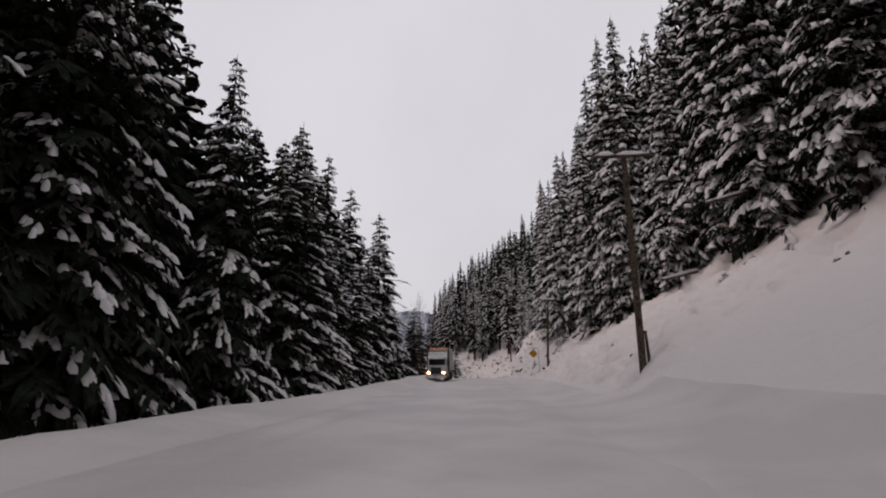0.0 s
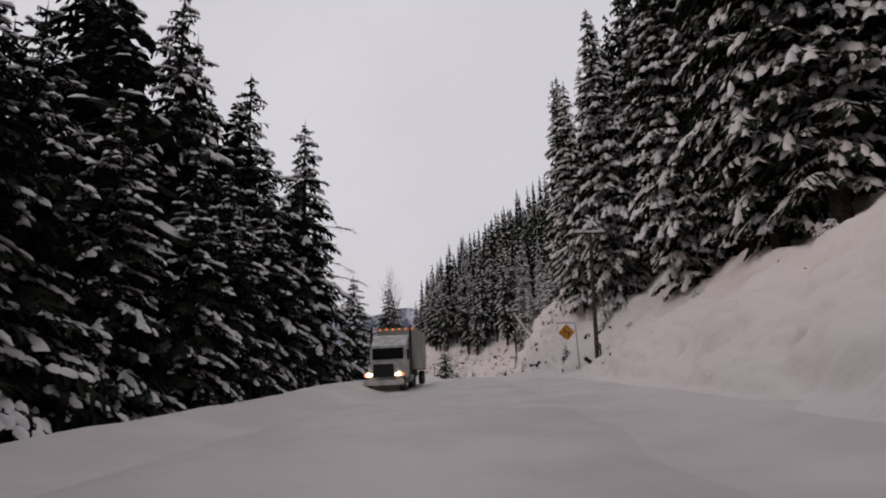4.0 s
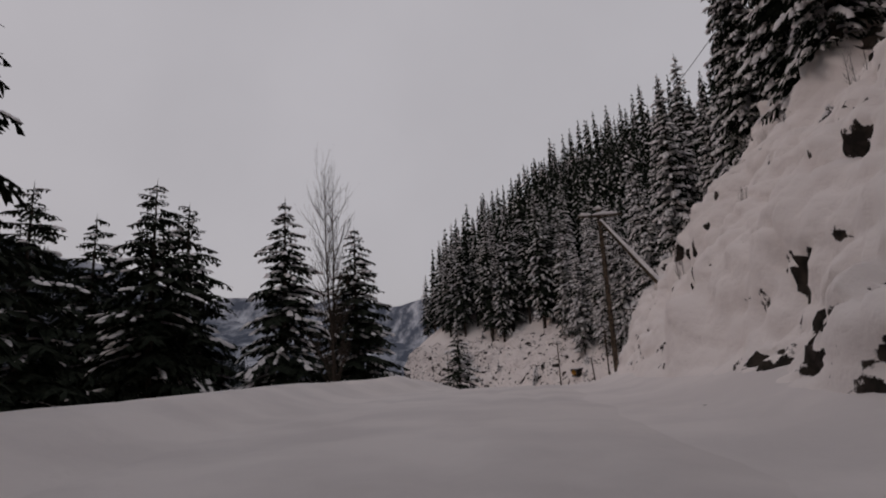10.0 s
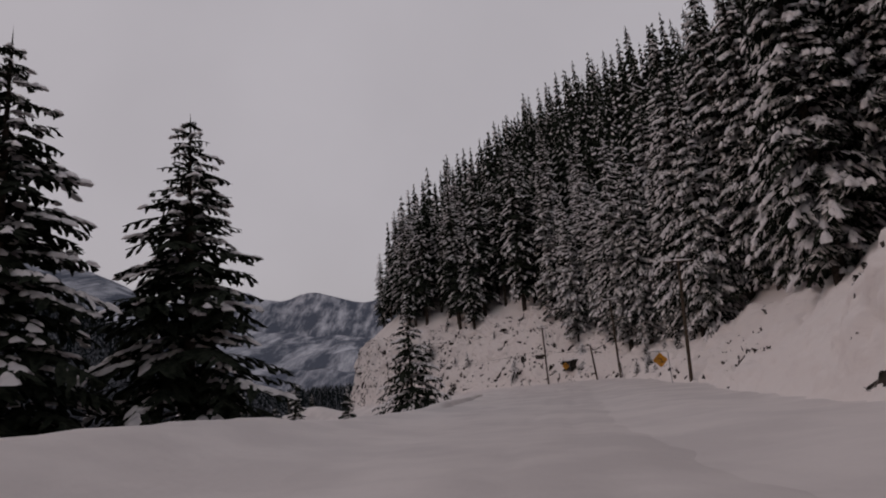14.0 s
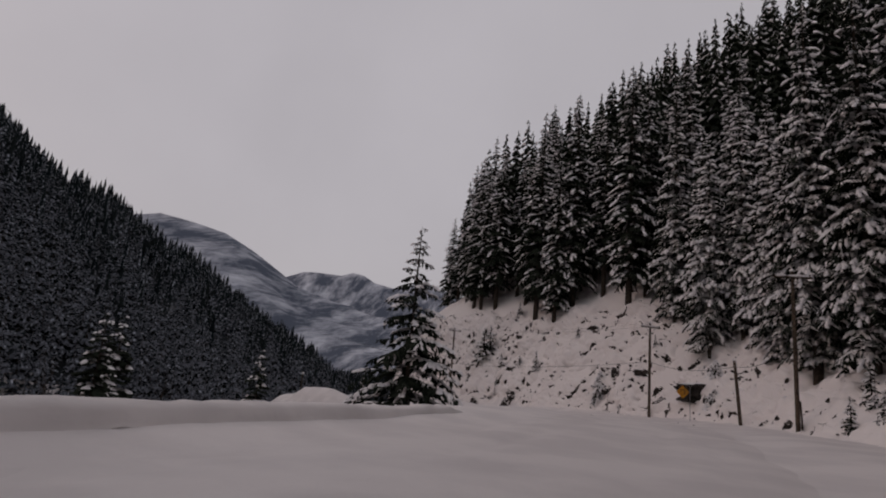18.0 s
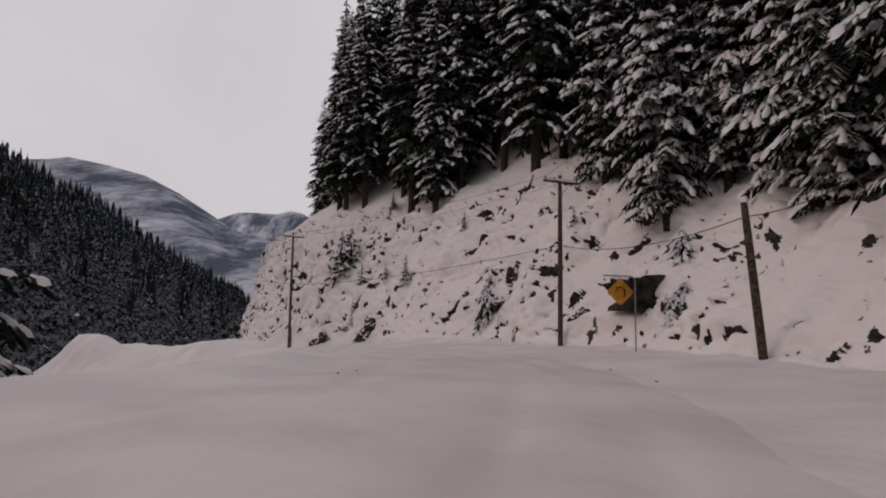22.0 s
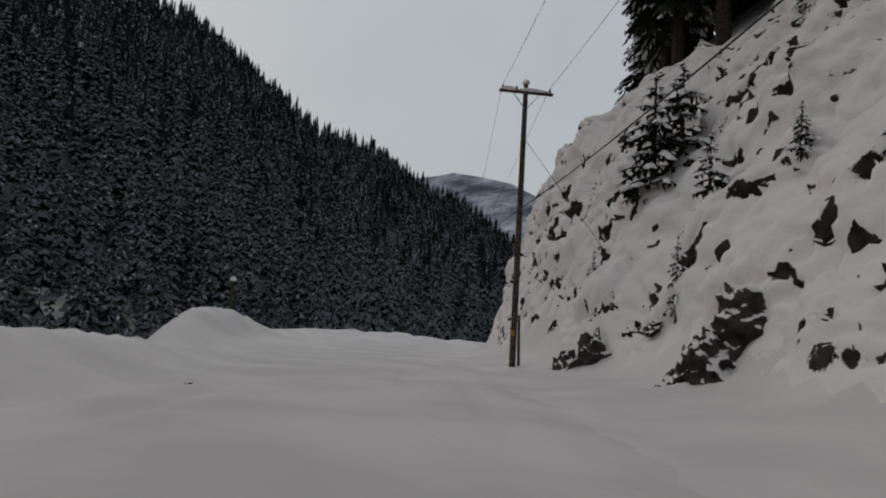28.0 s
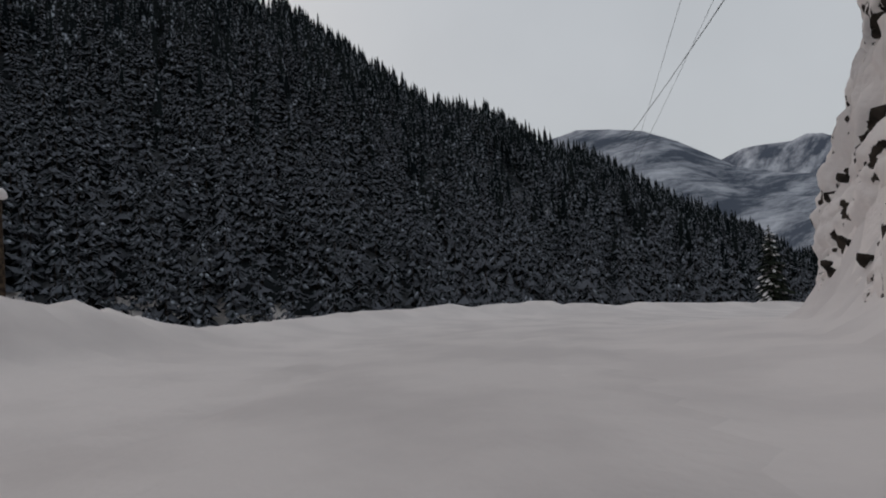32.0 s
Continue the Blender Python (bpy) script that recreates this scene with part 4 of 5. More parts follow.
marker = new("marker_post", None)
marker.location = (-43.2, 245.2, level(-43.2, 245.2))
part("shaft", box(-0.09, 0.09, -0.09, 0.09, -0.6, 2.1, 0.02), M_pole, marker)
part("snow_cap", pillow(0, 0, 2.08, 0.24, 0.24, 0.26, 3), M_treesnow, marker, "thick cap of snow")
tagged(marker, "dark marker post with a thick cap of snow", "post")


def cable(points, radius, label, category="cable", sag=0.6):
    bm = bmesh.new()
    for a, b in zip(points, points[1:]):
        a, b = Vector(a), Vector(b)
        run = [a.lerp(b, i / 10) - Vector((0, 0, sag * 4 * (i / 10) * (1 - i / 10))) for i in range(11)]
        piece = tube(run, radius, 5, False)
        me = bpy.data.meshes.new("tmp")
        piece.to_mesh(me)
        piece.free()
        bm.from_mesh(me)
        bpy.data.meshes.remove(me)
    me = bpy.data.meshes.new("power_line")
    bm.to_mesh(me)
    bm.free()
    me.materials.append(M_wire)
    return tagged(new("power_line", me), label, category)


def arm_point(k, across, up=-0.18):
    px, py, pz, ph, pt = LINE_POLES[k]
    c, s_ = math.cos(radians(pt)), math.sin(radians(pt))
    return (px + c * across, py + s_ * across, pz + ph + up)


NEXT_POLE = (-69.0, 301.0, 4.5)
for across in (-1.1, 1.1):
    cable([arm_point(k, across) for k in range(len(LINE_POLES))] + [NEXT_POLE], 0.009, "thin dark power line strung between the poles", "power line")
cable([arm_point(4, 0, -5.0), (16.8, 205.0, 4.5), arm_point(5, 0, -4.2), arm_point(6, 0, -5.8), (NEXT_POLE[0], NEXT_POLE[1], NEXT_POLE[2] + 4.7)], 0.018, "dark telephone cable on the poles")
cable([(12.5, 100.0, 10.6), (9.0, 109.0, 8.6)], 0.025, "dark cable lying slack down the bank", sag=0.1)
cable([arm_point(6, 0, -2.5), (-14.2, 249.0, level(-14.2, 249.0))], 0.012, "guy wire from pole to rock", sag=0.02)


def road_sign(x, y, z, h, turn, wide, label, curve):
    """A yellow diamond hung from a bent steel post."""
    sign = new("warning_sign", None)
    sign.matrix_basis = pose(x, y, z, 0, 0, turn)
    bend = [(0, 0, -0.6), (0, 0, h - 0.25), (-0.03, 0, h - 0.1), (-0.12, 0, h - 0.02), (-0.3, 0, h), (-wide * 1.75, 0, h + 0.02)]
    part("post", tube(bend, 0.032, 8), M_steel, sign)
    cx, cz, r = -wide * 0.85, h - 0.1 - wide * 0.72, wide * 0.7
    plate = bmesh.new()
    rim = []
    for k in range(4):
        a = k * math.pi / 2
        for q in (-0.09, 0.09):
            rim.append((cx + r * 0.99 * math.sin(a + q), cz + r * 0.99 * math.cos(a + q)))
    front = [plate.verts.new((px, -0.05, pz)) for px, pz in rim]
    rear = [plate.verts.new((px, -0.03, pz)) for px, pz in rim]
    plate.faces.new(front)
    plate.faces.new(rear[::-1])
    for k in range(8):
        plate.faces.new((front[k], rear[k], rear[(k + 1) % 8], front[(k + 1) % 8]))
    bmesh.ops.recalc_face_normals(plate, faces=plate.faces[:])
    board = part("board", plate, M_yellow, sign, "yellow diamond board")
    part("arrow", tube([(cx + px * r, -0.062, cz + pz * r) for px, pz in curve], 0.055 * wide, 6), M_black, board, "black road symbol")
    for dx in (-0.05, 0.05):
        part("hanger", tube([(cx + dx, -0.03, cz + r * 0.8), (cx + dx, 0, h)], 0.012, 6), M_steel, sign)
    return tagged(sign, label, "road sign")


road_sign(7.0, 74.2, level(7.0, 74.2), 3.2, 0, 0.78, "yellow diamond warning sign hung from a bent steel post", [(0.28, -0.45), (0.25, 0.0), (-0.15, 0.05), (-0.2, 0.4), (-0.42, 0.2)])
road_sign(14.2, 210.8, level(14.2, 210.8), 3.3, 14, 0.82, "yellow diamond curve sign hung from a bent steel post", [(0.3, -0.4), (0.35, 0.15), (0.0, 0.35), (-0.35, 0.3), (-0.3, 0.05)])
road_sign(16.0, 167.5, level(16.0, 167.5), 2.7, 0, 0.85, "yellow diamond sign beside a pole in the snow", [(0.2, -0.4), (0.2, 0.1), (-0.3, 0.3)])


# rocks -------------------------------------------------------------------
def rock_mesh(seed, fineness=3, jag=0.0):
    bm = bmesh.new()
    bmesh.ops.create_icosphere(bm, subdivisions=fineness, radius=1)
    rnd = random.Random(seed)
    cuts = [(Vector((rnd.uniform(-1, 1), rnd.uniform(-1, 1), rnd.uniform(-0.6, 1))).normalized(), rnd.uniform(0.45, 0.8)) for _ in range(9)]
    for v in bm.verts:
        for n, lim in cuts:
            over = v.co.dot(n) - lim
            if over > 0:
                v.co -= n * over
        if jag:
            steps = v.co * 2.6 + Vector((seed * 1.7, 0, 0))
            v.co *= 1 + jag * (0.8 - 1.6 * abs(noise.noise(steps))) + jag * 0.5 * (0.5 - abs(noise.noise(steps * 2.7)))
        v.co *= 1 + 0.2 * noise.noise(v.co * 2.0 + Vector((seed * 3.1, 0, 0))) + 0.12 * noise.noise(v.co * 5.3 + Vector((0, seed * 2.3, 0)))
    me = bpy.data.meshes.new("rock")
    bm.to_mesh(me)
    bm.free()
    me.materials.append(M_rock)
    if jag:
        me.polygons.foreach_set("use_smooth", [True] * len(me.polygons))
    return me


ROCKS = [rock_mesh(k) for k in range(8)]
CRAGS = [rock_mesh(k + 20, 5, 0.34) for k in range(4)]


def rock(x, y, size, label="dark jagged rock jutting from the snowy bank", sink=0.25, stretch=(1, 1, 1), z=None, shapes=ROCKS):
    ob = new("rock", rng.choice(shapes))
    ob.matrix_basis = Matrix.Translation((x, y, (level(x, y) if z is None else z) - sink * size)) @ pose(0, 0, 0, rng.uniform(-30, 30), rng.uniform(-30, 30), rng.uniform(0, 360)) @ Matrix.Diagonal((size * stretch[0], size * stretch[1], size * stretch[2], 1))
    return tagged(ob, label, "rock", "rocks on the bank")


def scatter(n, s0, s1, u0, u1, small, large, big_low=False):
    """Rocks on a face, from the foot (0) to the brow (1)."""
    for _ in range(n):
        s = rng.uniform(s0, s1)
        foot, steep, face = (float(np.interp(s, *t)) for t in (FOOT, STEEP, FACE))
        u = rng.uniform(u0, u1) ** (1.5 if big_low else 1)
        size = rng.uniform(small, large) * rng.uniform(0.6, 1)
        k = rng.randint(1, 3)
        for _ in range(k):
            x, y = on_line(s + rng.uniform(-0.9, 0.9), foot + 0.6 + u * face / steep + rng.uniform(-0.5, 0.5))
            rock(x, y, size * rng.uniform(0.4, 1), sink=0.5, stretch=(rng.uniform(0.7, 1.5), rng.uniform(0.7, 1.3), rng.uniform(0.6, 1.1)))


scatter(20, 214, 252, 0.02, 0.9, 0.15, 0.4)
scatter(10, 86, 118, 0.05, 0.9, 0.2, 0.5)
scatter(16, 178, 212, 0.05, 0.9, 0.12, 0.3)
scatter(5, 10, 80, 0.2, 0.8, 0.2, 0.35)
# the dark ledge block, standing for a shaded hollow under snow, and the boulders round it
# Snowless dark stone: the shade of a recess is put into its colour.
M_ledge = material("dark_hollow_rock", (0.02, 0.018, 0.017), 0.9, second=(0.055, 0.048, 0.044), scale=2.0, bump=0.12, bump_scale=4, shine=0.03)


def ledge_rock(x, y, z, lx_, ly_, lz_, turn, seed, label):
    """A broken block of dark rock with a flat top and a cap of snow."""
    bm = bmesh.new()
    bmesh.ops.create_cube(bm, size=2)
    bmesh.ops.subdivide_edges(bm, edges=bm.edges[:], cuts=7, use_grid_fill=True)
    for v in bm.verts:
        p = v.co.copy()
        k = 0.3 * noise.noise(p * 1.3 + Vector((seed, 0, 0))) + 0.2 * noise.noise(p * 3.1 + Vector((0, seed, 0)))
        p *= 1 + k
        if p.z < 0:
            p.y += 0.2 * p.z * p.z
        v.co = Vector((p.x * lx_, p.y * ly_, p.z * lz_))
    top = new("rock", None)
    top.matrix_basis = pose(x, y, z, 0, 0, turn)
    part("stone", bm, M_ledge, top)
    part("snow_cap", pillow(0, ly_ * 0.25, lz_ * 0.92, lx_ * 1.12, ly_ * 1.25, lz_ * 0.42, seed), M_treesnow, top, "thick cap of snow")
    return tagged(top, label, "rock", "rocks on the bank")


ledge_rock(16.0, 214.4, 2.0, 2.0, 1.0, 0.8, 16, 3.0, "dark rock ledge on the snowy bank, darkened as a shaded hollow")
for bx, by, size, st in ((14.4, 215.9, 0.75, (1.4, 0.8, 0.7)), (12.9, 219.6, 0.95, (1.3, 0.9, 0.9)), (13.6, 218.2, 0.6, (1.2, 0.9, 0.8)), (-6.5, 240.4, 1.05, (1.0, 0.9, 1.0)), (-5.8, 240.7, 1.0, (1.0, 0.8, 1.0)), (-7.3, 239.9, 0.7, (0.9, 0.8, 1.2)), (-13.4, 244.2, 0.8, (0.9, 0.8, 1.2)), (-12.5, 244.8, 0.9, (0.8, 0.8, 1.3)), (8.4, 229.0, 0.8, (1, 0.8, 1)),
                         (7.4, 228.4, 0.7, (1.4, 0.8, 0.6)), (6.6, 228.6, 0.5, (1.2, 0.8, 0.7)), (-10.0, 244.2, 0.5, (1.4, 0.8, 0.7))):
    rock(bx, by, size, "dark broken rock outcrop capped with snow", 0.35, st, None, CRAGS)

# young firs on the cliff, by place and height of the tip
for bx, by, tall, mdl, wide in ((-12.2, 249.0, 5.6, 0, 1.35), (-11.2, 249.6, 4.2, 1, 1.3), (-8.6, 245.5, 3.3, 0, 1.2), (-8.9, 243.5, 2.5, 0, 0.8), (-2.6, 240.5, 3.2, 0, 0.9), (-6.7, 251.5, 3.4, 0, 1.0),
                                (3.5, 238.5, 2.0, 1, 0.9), (12.8, 226.0, 2.6, 0, 1.0), (-14.5, 248.2, 2.2, 1, 0.9), (-5.4, 243.5, 1.6, 1, 1.0)):
    plant(SMALL[mdl], bx, by, tall / (4.0 if mdl == 0 else 3.0), bx * 37, level(bx, by) - 0.1, 0, wide)
for _ in range(14):
    bx, by = on_line(rng.uniform(180, 205), rng.uniform(9, 16))
    plant(rng.choice(SMALL), bx, by, rng.uniform(0.4, 0.9), rng.uniform(0, 360))


# bare trees and brush ------------------------------------------------------
def twigs(seed, h, stems, spread, depth=3, dense=1.0):
    rnd = random.Random(seed)
    v, f, stems_ = [], [], []

    def limb(p, q, r0, r1, v=v, f=f):
        way = (q - p).normalized()
        a = way.orthogonal().normalized()
        b = way.cross(a)
        n = len(v)
        for c, r in ((p, r0), (q, r1)):
            for k in range(4):
                v.append(c + (a * math.cos(k * 1.571) + b * math.sin(k * 1.571)) * r)
        for k in range(4):
            f.append((n + k, n + (k + 1) % 4, n + 4 + (k + 1) % 4, n + 4 + k))

    def grow(p, way, length, r, level_):
        bend = Vector((rnd.uniform(-1, 1), rnd.uniform(-1, 1), rnd.uniform(-0.2, 0.8))) * 0.12
        q = p + (way + bend).normalized() * length
        limb(p, q, r, r * 0.6)
        if level_ == 0:
            return
        for _ in range(rnd.randint(2, 4)):
            k = rnd.uniform(0.35, 1)
            side = Vector((rnd.uniform(-1, 1), rnd.uniform(-1, 1), rnd.uniform(0.3, 1.1))).normalized()
            grow(p.lerp(q, k), (way * 0.8 + side * spread).normalized(), length * rnd.uniform(0.45, 0.7), r * 0.45, level_ - 1)

    for _ in range(stems):
        tv, tf = [], []
        stems_.append((tv, tf))
        p = Vector((rnd.uniform(-0.4, 0.4), rnd.uniform(-0.4, 0.4), -0.3))
        way = Vector((rnd.uniform(-0.12, 0.12), rnd.uniform(-0.12, 0.12), 1))
        r = 0.011 * h
        for i in range(5):
            q = p + way.normalized() * h * 0.2
            limb(p, q, r, r * 0.75, tv, tf)
            if i > 0:
                for _ in range(int((3 + i) * dense)):
                    side = Vector((rnd.uniform(-1, 1), rnd.uniform(-1, 1), rnd.uniform(0.4, 1.2))).normalized()
                    grow(p.lerp(q, rnd.random()), (way * 0.5 + side * spread).normalized(), h * rnd.uniform(0.09, 0.17), r * 0.35, depth - 1)
            p, r = q, r * 0.72
            way += Vector((rnd.uniform(-0.06, 0.06), rnd.uniform(-0.06, 0.06), 0))
    return v, f, stems_


def bare_tree(name, seed, x, y, h, stems, spread, label, category, z=None, dense=1.0):
    t = new(name, None)
    v, f, stems_ = twigs(seed, h, stems, spread, 3, dense)
    for tv, tf in stems_:
        part_mesh("stem", mesh("stem", tv, tf, [M_bark]), t)
    part_mesh("branchwork", mesh("branchwork", v, f, [M_bark]), t)
    t.location = (x, y, level(x, y) if z is None else z)
    return tagged(t, label, category)


bz = level(-13.7, 129.0)
bare_tree("bare_tree", 3, -13.7, 129.0, (22.0 - bz) * 0.84, 2, 0.62, "tall leafless tree with two slender stems and fine twigs", "tree", None, 2.4)
for bx, by, bh in ((-38.0, 118.0, 17.0), (-27.0, 104.0, 19.0), (-17.0, 172.0, 9.0), (-22.0, 186.0, 12.0)):
    bare_tree("bare_tree", int(bh), bx, by, bh, 1, 0.8, "leafless tree with thin bare branches", "tree")
for k in range(16):
    bx, by = on_line(rng.uniform(88, 116), rng.uniform(7.5, 11.5))
    bare_tree("shrub", 60 + k % 4, bx, by, rng.uniform(0.8, 1.9), 3, 0.9, "leafless brush sticking out of the snowy bank", "shrub")
for bx, by, bh in ((6.9, 79.0, 1.5), (7.3, 67.0, 0.6), (8.8, 40.0, 0.7), (8.6, 224.0, 0.8)):
    plant(SMALL[int(bh * 10) % 2], bx, by, bh / 3.6, bx * 50, None, 0, 1.5)

def dead_limbs(x, y, z0, z1, count, reach, seed, label):
    """A dying fir: a thin trunk with long bare boughs that droop and carry twigs and streaks of snow."""
    rnd = random.Random(seed)
    t = new("dead_tree", None)
    z = level(x, y)
    part("stem", tube([(0, 0, -0.5), (0.1, 0, z1 * 0.5), (0, 0.1, z1 + 1)], [0.24, 0.17, 0.04], 8), M_bark, t)
    for k in range(count):
        u = k / count
        az = k * 2.4 + rnd.uniform(-0.4, 0.4)
        h, L = z0 + (z1 - z0) * u, reach * (1 - 0.45 * u) * rnd.uniform(0.6, 1.1)
        c, s_ = math.cos(az), math.sin(az)
        run = [Vector((c * L * q, s_ * L * q, h + 0.1 * L * q - 0.3 * L * q * q + rnd.uniform(-0.1, 0.1))) for q in (0, 0.3, 0.6, 0.85, 1.0)]
        limb_ = part("bough", tube(run, [0.05, 0.04, 0.03, 0.02, 0.012], 5), M_bark, t)
        tv, tf = [], []
        for _ in range(int(L * 5)):
            q = rnd.uniform(0.25, 1.0)
            i = min(int(q * 4), 3)
            o = run[i].lerp(run[i + 1], rnd.random())
            e = o + Vector((c * rnd.uniform(-0.1, 0.5) - s_ * rnd.uniform(-0.5, 0.5), s_ * rnd.uniform(-0.1, 0.5) + c * rnd.uniform(-0.5, 0.5), rnd.uniform(-0.55, 0.1)))
            b = len(tv)
            tv += [o + Vector((0, 0, 0.03)), o + Vector((0.03 * s_, -0.03 * c, -0.03)), o + Vector((-0.03 * s_, 0.03 * c, -0.03)), e]
            tf += [(b, b + 1, b + 3), (b + 1, b + 2, b + 3), (b + 2, b, b + 3)]
        tagged(part_mesh("twigs", mesh("twigs", tv, tf, [M_needles]), limb_), kind="stuff")
        sv, sf = [], []
        for q in (0.3, 0.5, 0.7):
            if rnd.random() < 0.7:
                at = lambda u_, h_, lift: tuple(run[0].lerp(run[-1], u_) + Vector((-s_ * h_, c * h_, lift + 0.3 * L * (u_ - u_ * u_) + 0.05)))
                cushion(rnd, sv, sf, at, 0.09, 0.12, q, q + 0.22)
        if sv:
            tagged(part_mesh("snow_load", mesh("snow_load", sv, sf, [M_treesnow], None, True), limb_, "snow lying on the bough"), kind="stuff")
    t.location = (x, y, z)
    return tagged(t, label, "tree")


dead_limbs(-15.0, 85.2, 6, 22, 26, 6.5, 3, "half-dead fir with long bare drooping boughs")
dead_limbs(-17.0, 78.0, 5, 24, 22, 5.5, 5, "half-dead fir with long bare drooping boughs")

# bushes under snow on the bank and along the wood's edge
for k in range(34):
    s = rng.uniform(100, 128) if k < 14 else rng.uniform(26, 84) if k < 25 else rng.uniform(186, 216)
    foot, steep, face = (float(np.interp(s, *t)) for t in (FOOT, STEEP, FACE))
    u = rng.uniform(0.45, 0.95) if k < 14 else rng.uniform(0.8, 1.0) if k < 25 else rng.uniform(0.3, 0.7)
    bx, by = on_line(s, foot + u * face / steep)
    plant(BUSH[k % 2], bx, by, rng.uniform(0.35, 0.65), rng.uniform(0, 360), None, 0, rng.uniform(0.9, 1.3))

# brush hanging on the cliff
for bx, by, tall in ((6.5, 228.6, 1.0), (6.6, 229.6, 0.9), (5.9, 228.4, 0.5), (15.7, 211.2, 0.7), (16.2, 212.0, 0.6), (17.2, 214.6, 0.9), (17.4, 215.4, 1.0), (12.6, 219.2, 0.6), (9.9, 224.4, 0.55), (8.9, 225.3, 0.6)):
    plant(BUSH[int(by) % 2], bx, by, tall, bx * 71, None, 0, 0.9)
for bx, by, bh in ((6.1, 228.2, 1.6), (7.0, 229.2, 1.8), (15.9, 211.3, 1.7), (8.4, 225.8, 1.8), (9.3, 224.8, 1.5), (7.6, 226.9, 1.4)):
    bare_tree("shrub", int(by * 3), bx, by, bh, 3, 0.9, "leafless brush dusted with snow on the cliff", "shrub")

# a fallen trunk on the bank, and more in the wood's edge
def fallen_log(a, b, r, label):
    log = new("fallen_log", None)
    log.location = a
    d = Vector(b) - Vector(a)
    part("stem", tube([(0, 0, 0), d * 0.5, d], [r, r * 0.85, r * 0.6], 9), M_pole, log)
    snow = tube([Vector((0, 0, r * 0.75)), d * 0.5 + Vector((0, 0, r * 0.8)), d + Vector((0, 0, r * 0.5))], [r * 0.8, r * 0.85, r * 0.5], 8)
    part("snow_load", snow, M_treesnow, log, "snow lying along the trunk")
    return tagged(log, label, "log")


fallen_log((8.6, 114.4, 5.9), (5.4, 116.7, 11.4), 0.17, "fallen snow-covered trunk leaning off the bank")
fallen_log((16.5, 44.0, level(16.5, 44.0) + 1.0), (11.5, 36.5, level(11.5, 36.5) + 2.4), 0.16, "fallen snow-covered trunk at the edge of the wood")
fallen_log((19.0, 36.0, level(19.0, 36.0) + 3.0), (12.8, 31.5, level(12.8, 31.5) + 5.2), 0.14, "leaning snow-covered trunk at the edge of the wood")


# the lorry -----------------------------------------------------------------
def wheel(parent, x, y, r=0.52, w=0.3):
    t = tube([(x - w / 2, y, r), (x - w / 2 + 0.04, y, r), (x + w / 2 - 0.04, y, r), (x + w / 2, y, r)], [r * 0.92, r, r, r * 0.92], 20)
    tyre = part("tyre", t, M_tyre, parent)
    part("rim", tube([(x - w / 2 - 0.012, y, r), (x + w / 2 + 0.012, y, r)], [r * 0.55, r * 0.55], 16), M_rim, tyre, "grimy steel rim")


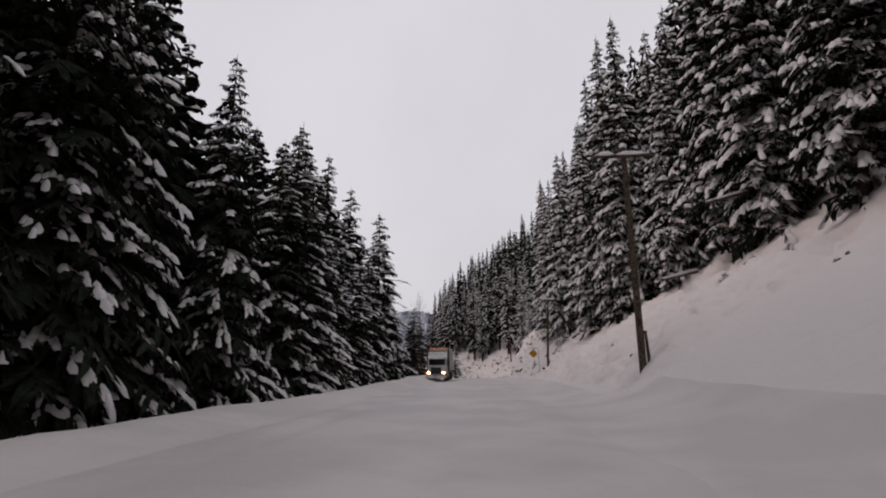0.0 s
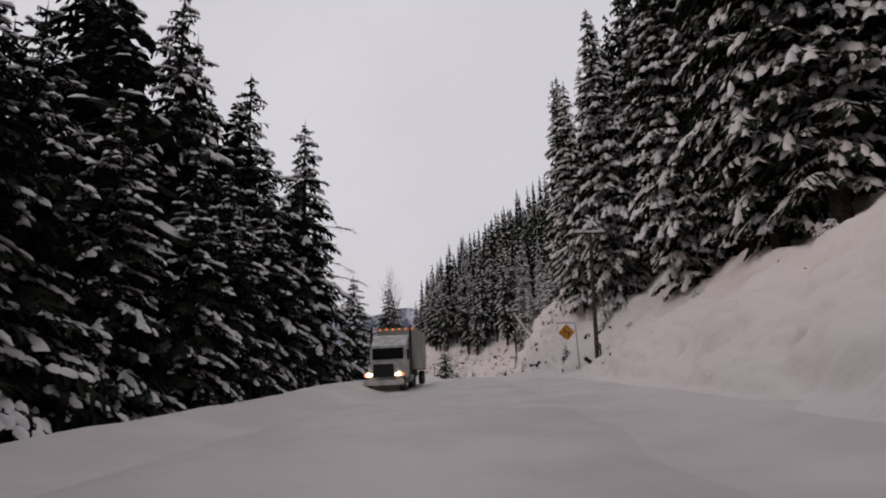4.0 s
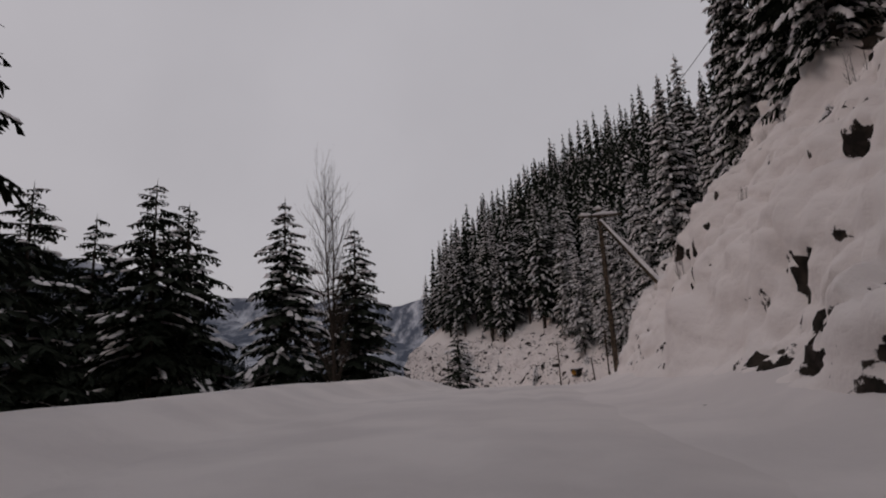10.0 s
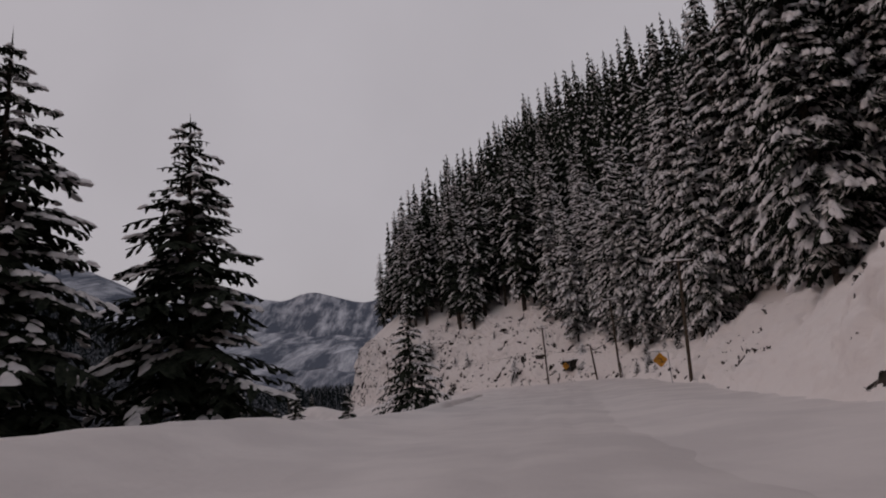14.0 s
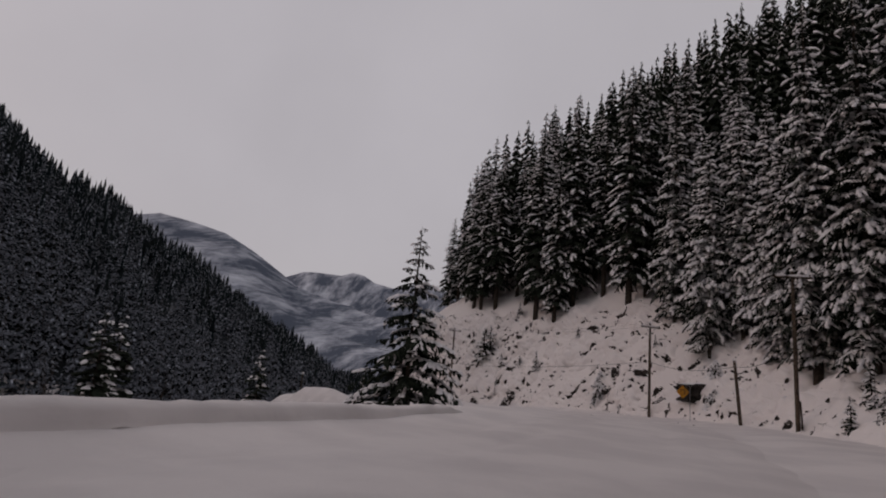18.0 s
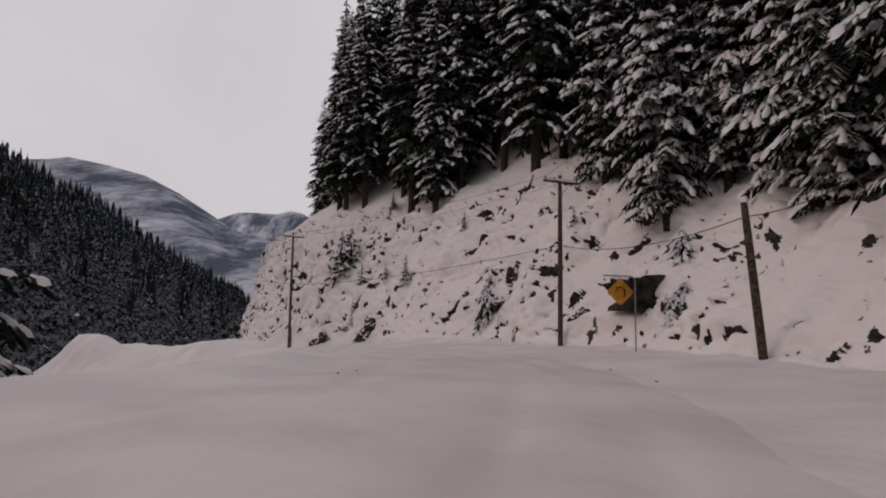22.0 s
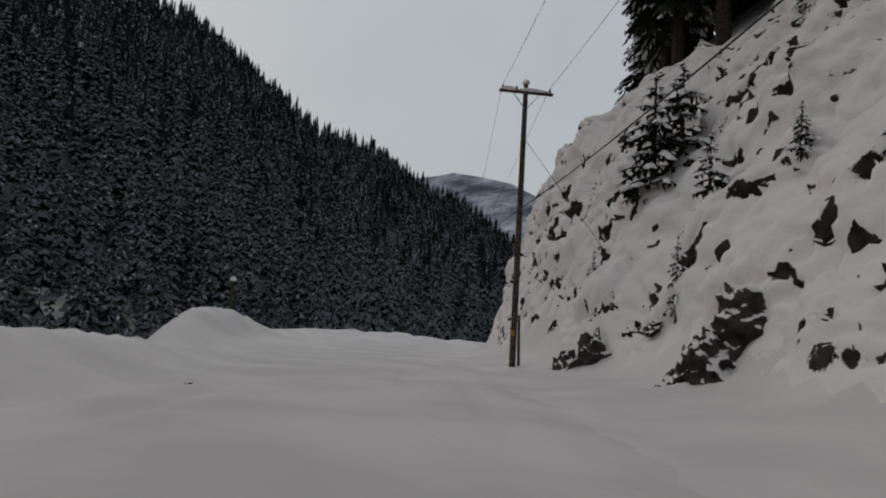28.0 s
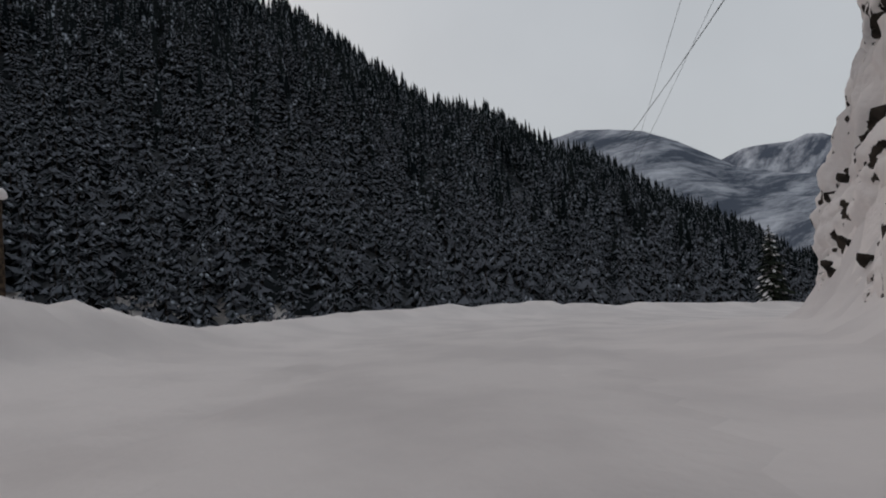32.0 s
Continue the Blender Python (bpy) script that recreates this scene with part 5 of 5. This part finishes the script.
def lorry(x, y, z, turn):
    """A tractor with a bonnet and a long box trailer; it faces -y."""
    t = new("articulated_lorry", None)
    t.matrix_basis = pose(x, y, z, 1.6, 0, turn)
    part("bonnet", box(-0.95, 0.95, 0.15, 1.95, 0.75, 1.75, 0.12), M_white, t)
    cab = part("cab", box(-1.15, 1.15, 1.9, 3.5, 0.7, 2.75, 0.1), M_white, t)
    sleeper = box(-1.2, 1.2, 3.45, 5.0, 0.7, 3.5, 0.12)
    part("sleeper", sleeper, M_white, t)
    roof = bmesh.new()
    pts_ = [(-1.1, 2.1, 2.72), (1.1, 2.1, 2.72), (1.15, 3.6, 3.48), (-1.15, 3.6, 3.48), (-1.1, 3.6, 2.72), (1.1, 3.6, 2.72)]
    vs = [roof.verts.new(p) for p in pts_]
    for q in ((0, 1, 2, 3), (0, 3, 4), (1, 5, 2), (0, 4, 5, 1), (3, 2, 5, 4)):
        roof.faces.new([vs[i] for i in q])
    bmesh.ops.recalc_face_normals(roof, faces=roof.faces[:])
    part("roof_fairing", roof, M_white, t)
    part("windscreen", box(-0.98, 0.98, 1.86, 1.93, 1.9, 2.6, 0.03), M_glass, cab, "dark windscreen")
    for sx in (-1, 1):
        part("side_window", box(min(1.13 * sx, 1.17 * sx), max(1.13 * sx, 1.17 * sx), 2.2, 3.2, 1.85, 2.5, 0.01), M_glass, cab, "dark side window")
        part("mudguard", box(min(0.72 * sx, 1.22 * sx), max(0.72 * sx, 1.22 * sx), 0.25, 1.7, 0.72, 1.22, 0.14), M_white, t)
        part("headlamp", box(min(0.68 * sx, 1.02 * sx), max(0.68 * sx, 1.02 * sx), 0.12, 0.24, 0.92, 1.1, 0.03), M_head, t, "lit headlamp")
        part("indicator", box(min(1.04 * sx, 1.16 * sx), max(1.04 * sx, 1.16 * sx), 0.16, 0.27, 0.92, 1.08, 0.02), M_amber, t, "lit amber lamp")
        part("exhaust_pipe", tube([(1.28 * sx, 3.4, 0.9), (1.28 * sx, 3.4, 3.7), (1.28 * sx, 3.5, 3.95), (1.28 * sx, 3.6, 4.0)], 0.09, 10), M_grille, t, "dark upright exhaust")
        part("mirror", box(min(1.38 * sx, 1.46 * sx), max(1.38 * sx, 1.46 * sx), 2.0, 2.12, 1.8, 2.45, 0.02), M_black, t)
        part("fuel_tank", tube([(0.95 * sx, 3.0, 0.72), (0.95 * sx, 4.6, 0.72)], 0.32, 14), M_steel, t)
    grille = part("grille", box(-0.62, 0.62, 0.06, 0.2, 0.85, 1.62, 0.03), M_grille, t)
    for k in range(5):
        part("grille_bar", box(-0.58, 0.58, 0.03, 0.07, 0.93 + k * 0.14, 0.97 + k * 0.14), M_black, grille)
    part("bumper", box(-1.2, 1.2, -0.02, 0.28, 0.38, 0.72, 0.06), M_white, t)
    for y_ in (1.0, 5.0, 6.3, 11.6, 12.9):
        for sx in (-1, 1):
            wheel(t, 1.02 * sx, y_)
    part("chassis", box(-0.45, 0.45, 0.4, 7.2, 0.62, 0.85, 0.02), M_black, t)
    trailer = part("trailer", box(-1.3, 1.3, 5.6, 13.6, 1.2, 4.05, 0.04), M_trailer, t, "pale grime-streaked box trailer")
    for k in range(7):
        for sx in (-1, 1):
            part("side_seam", box(min(1.295 * sx, 1.305 * sx), max(1.295 * sx, 1.305 * sx), 6.6 + k * 1.02, 6.612 + k * 1.02, 1.3, 3.98), M_trailer, trailer)
    part("side_rail", box(-1.32, 1.32, 5.58, 13.62, 1.1, 1.2, 0.02), M_black, trailer)
    part("bogie", box(-0.6, 0.6, 10.9, 13.4, 0.6, 1.1, 0.04), M_black, trailer)
    part("landing_gear", box(-0.75, 0.75, 8.6, 8.75, 0.35, 1.1, 0.02), M_black, trailer)
    for k in range(6):
        part("marker_lamp", box(-1.12 + k * 0.44, -1.02 + k * 0.44, 5.55, 5.6, 3.95, 4.01), M_amber, trailer, "lit amber marker lamp")
    for k in range(3):
        for sx in (-1, 1):
            part("marker_lamp", box(min(1.31 * sx, 1.335 * sx), max(1.31 * sx, 1.335 * sx), 6.8 + k * 3.2, 6.9 + k * 3.2, 1.13, 1.18), M_amber, trailer, "lit amber marker lamp")
    return tagged(t, "white articulated lorry with lit headlamps and grimy box trailer", "truck")


lx, ly = -5.6, 67.4
lorry(lx, ly, float(where([lx], [ly])[2][0]) + 0.05, 0)

# a ploughed ridge of snow along the far shoulder
def windrow(s0, s1, d0, tall, label):
    rnd = random.Random(int(s0))
    v, f, n = [], [], 7
    ss_ = np.arange(s0, s1, 0.35)
    for k, q in enumerate(ss_):
        swell = tall * min(1, k / 6, (len(ss_) - 1 - k) / 4) * (0.75 + 0.5 * abs(noise.noise(Vector((q * 0.7, 3, 0)))))
        i = q + S0
        px, py, pz = (float(np.interp(i, fine, line[:, c])) for c in range(3))
        nx, ny = float(np.interp(i, fine, right[:, 0])), float(np.interp(i, fine, right[:, 1]))
        bend = 0.35 * noise.noise(Vector((q * 0.25, 0, 7)))
        for off, up in ((0.12, -0.25), (0.05, 0.05), (-0.02, 0.7), (-0.22, 1.0), (-0.55, 0.9), (-1.0, 0.45), (-1.6, -0.3)):
            d = d0 + off + bend + rnd.uniform(-0.03, 0.03)
            v.append((px + nx * d, py + ny * d, max(level(px + nx * d, py + ny * d), pz) + up * swell + rnd.uniform(-0.015, 0.015)))
    for k in range(len(ss_) - 1):
        for c in range(n - 1):
            f.append((k * n + c, k * n + c + 1, (k + 1) * n + c + 1, (k + 1) * n + c))
    return tagged(new("snow_ridge", mesh("snow_ridge", v, [q[::-1] for q in f], [M_snow], None, True)), label, "snow ridge")


windrow(155, 174, -7.9, 0.32, "low ridge of ploughed snow with a steep cut side")

# clods on the packed snow
for k in range(14):
    s = rng.uniform(4, 262)
    hx, hy = on_line(s, rng.choice((-1, 1)) * rng.uniform(2.2, 4.2) - (1.5 if rng.random() < 0.5 else 0))
    r_ = rng.uniform(0.03, 0.06)
    ob = new("snow_clod", rng.choice(ROCKS))
    ob.matrix_basis = Matrix.Translation((hx, hy, float(where([hx], [hy])[2][0]) + 0.05)) @ Matrix.Diagonal((r_, r_ * 1.5, r_ * 0.6, 1))
    tagged(ob, "small dark clod lying on the packed snow", "clod")
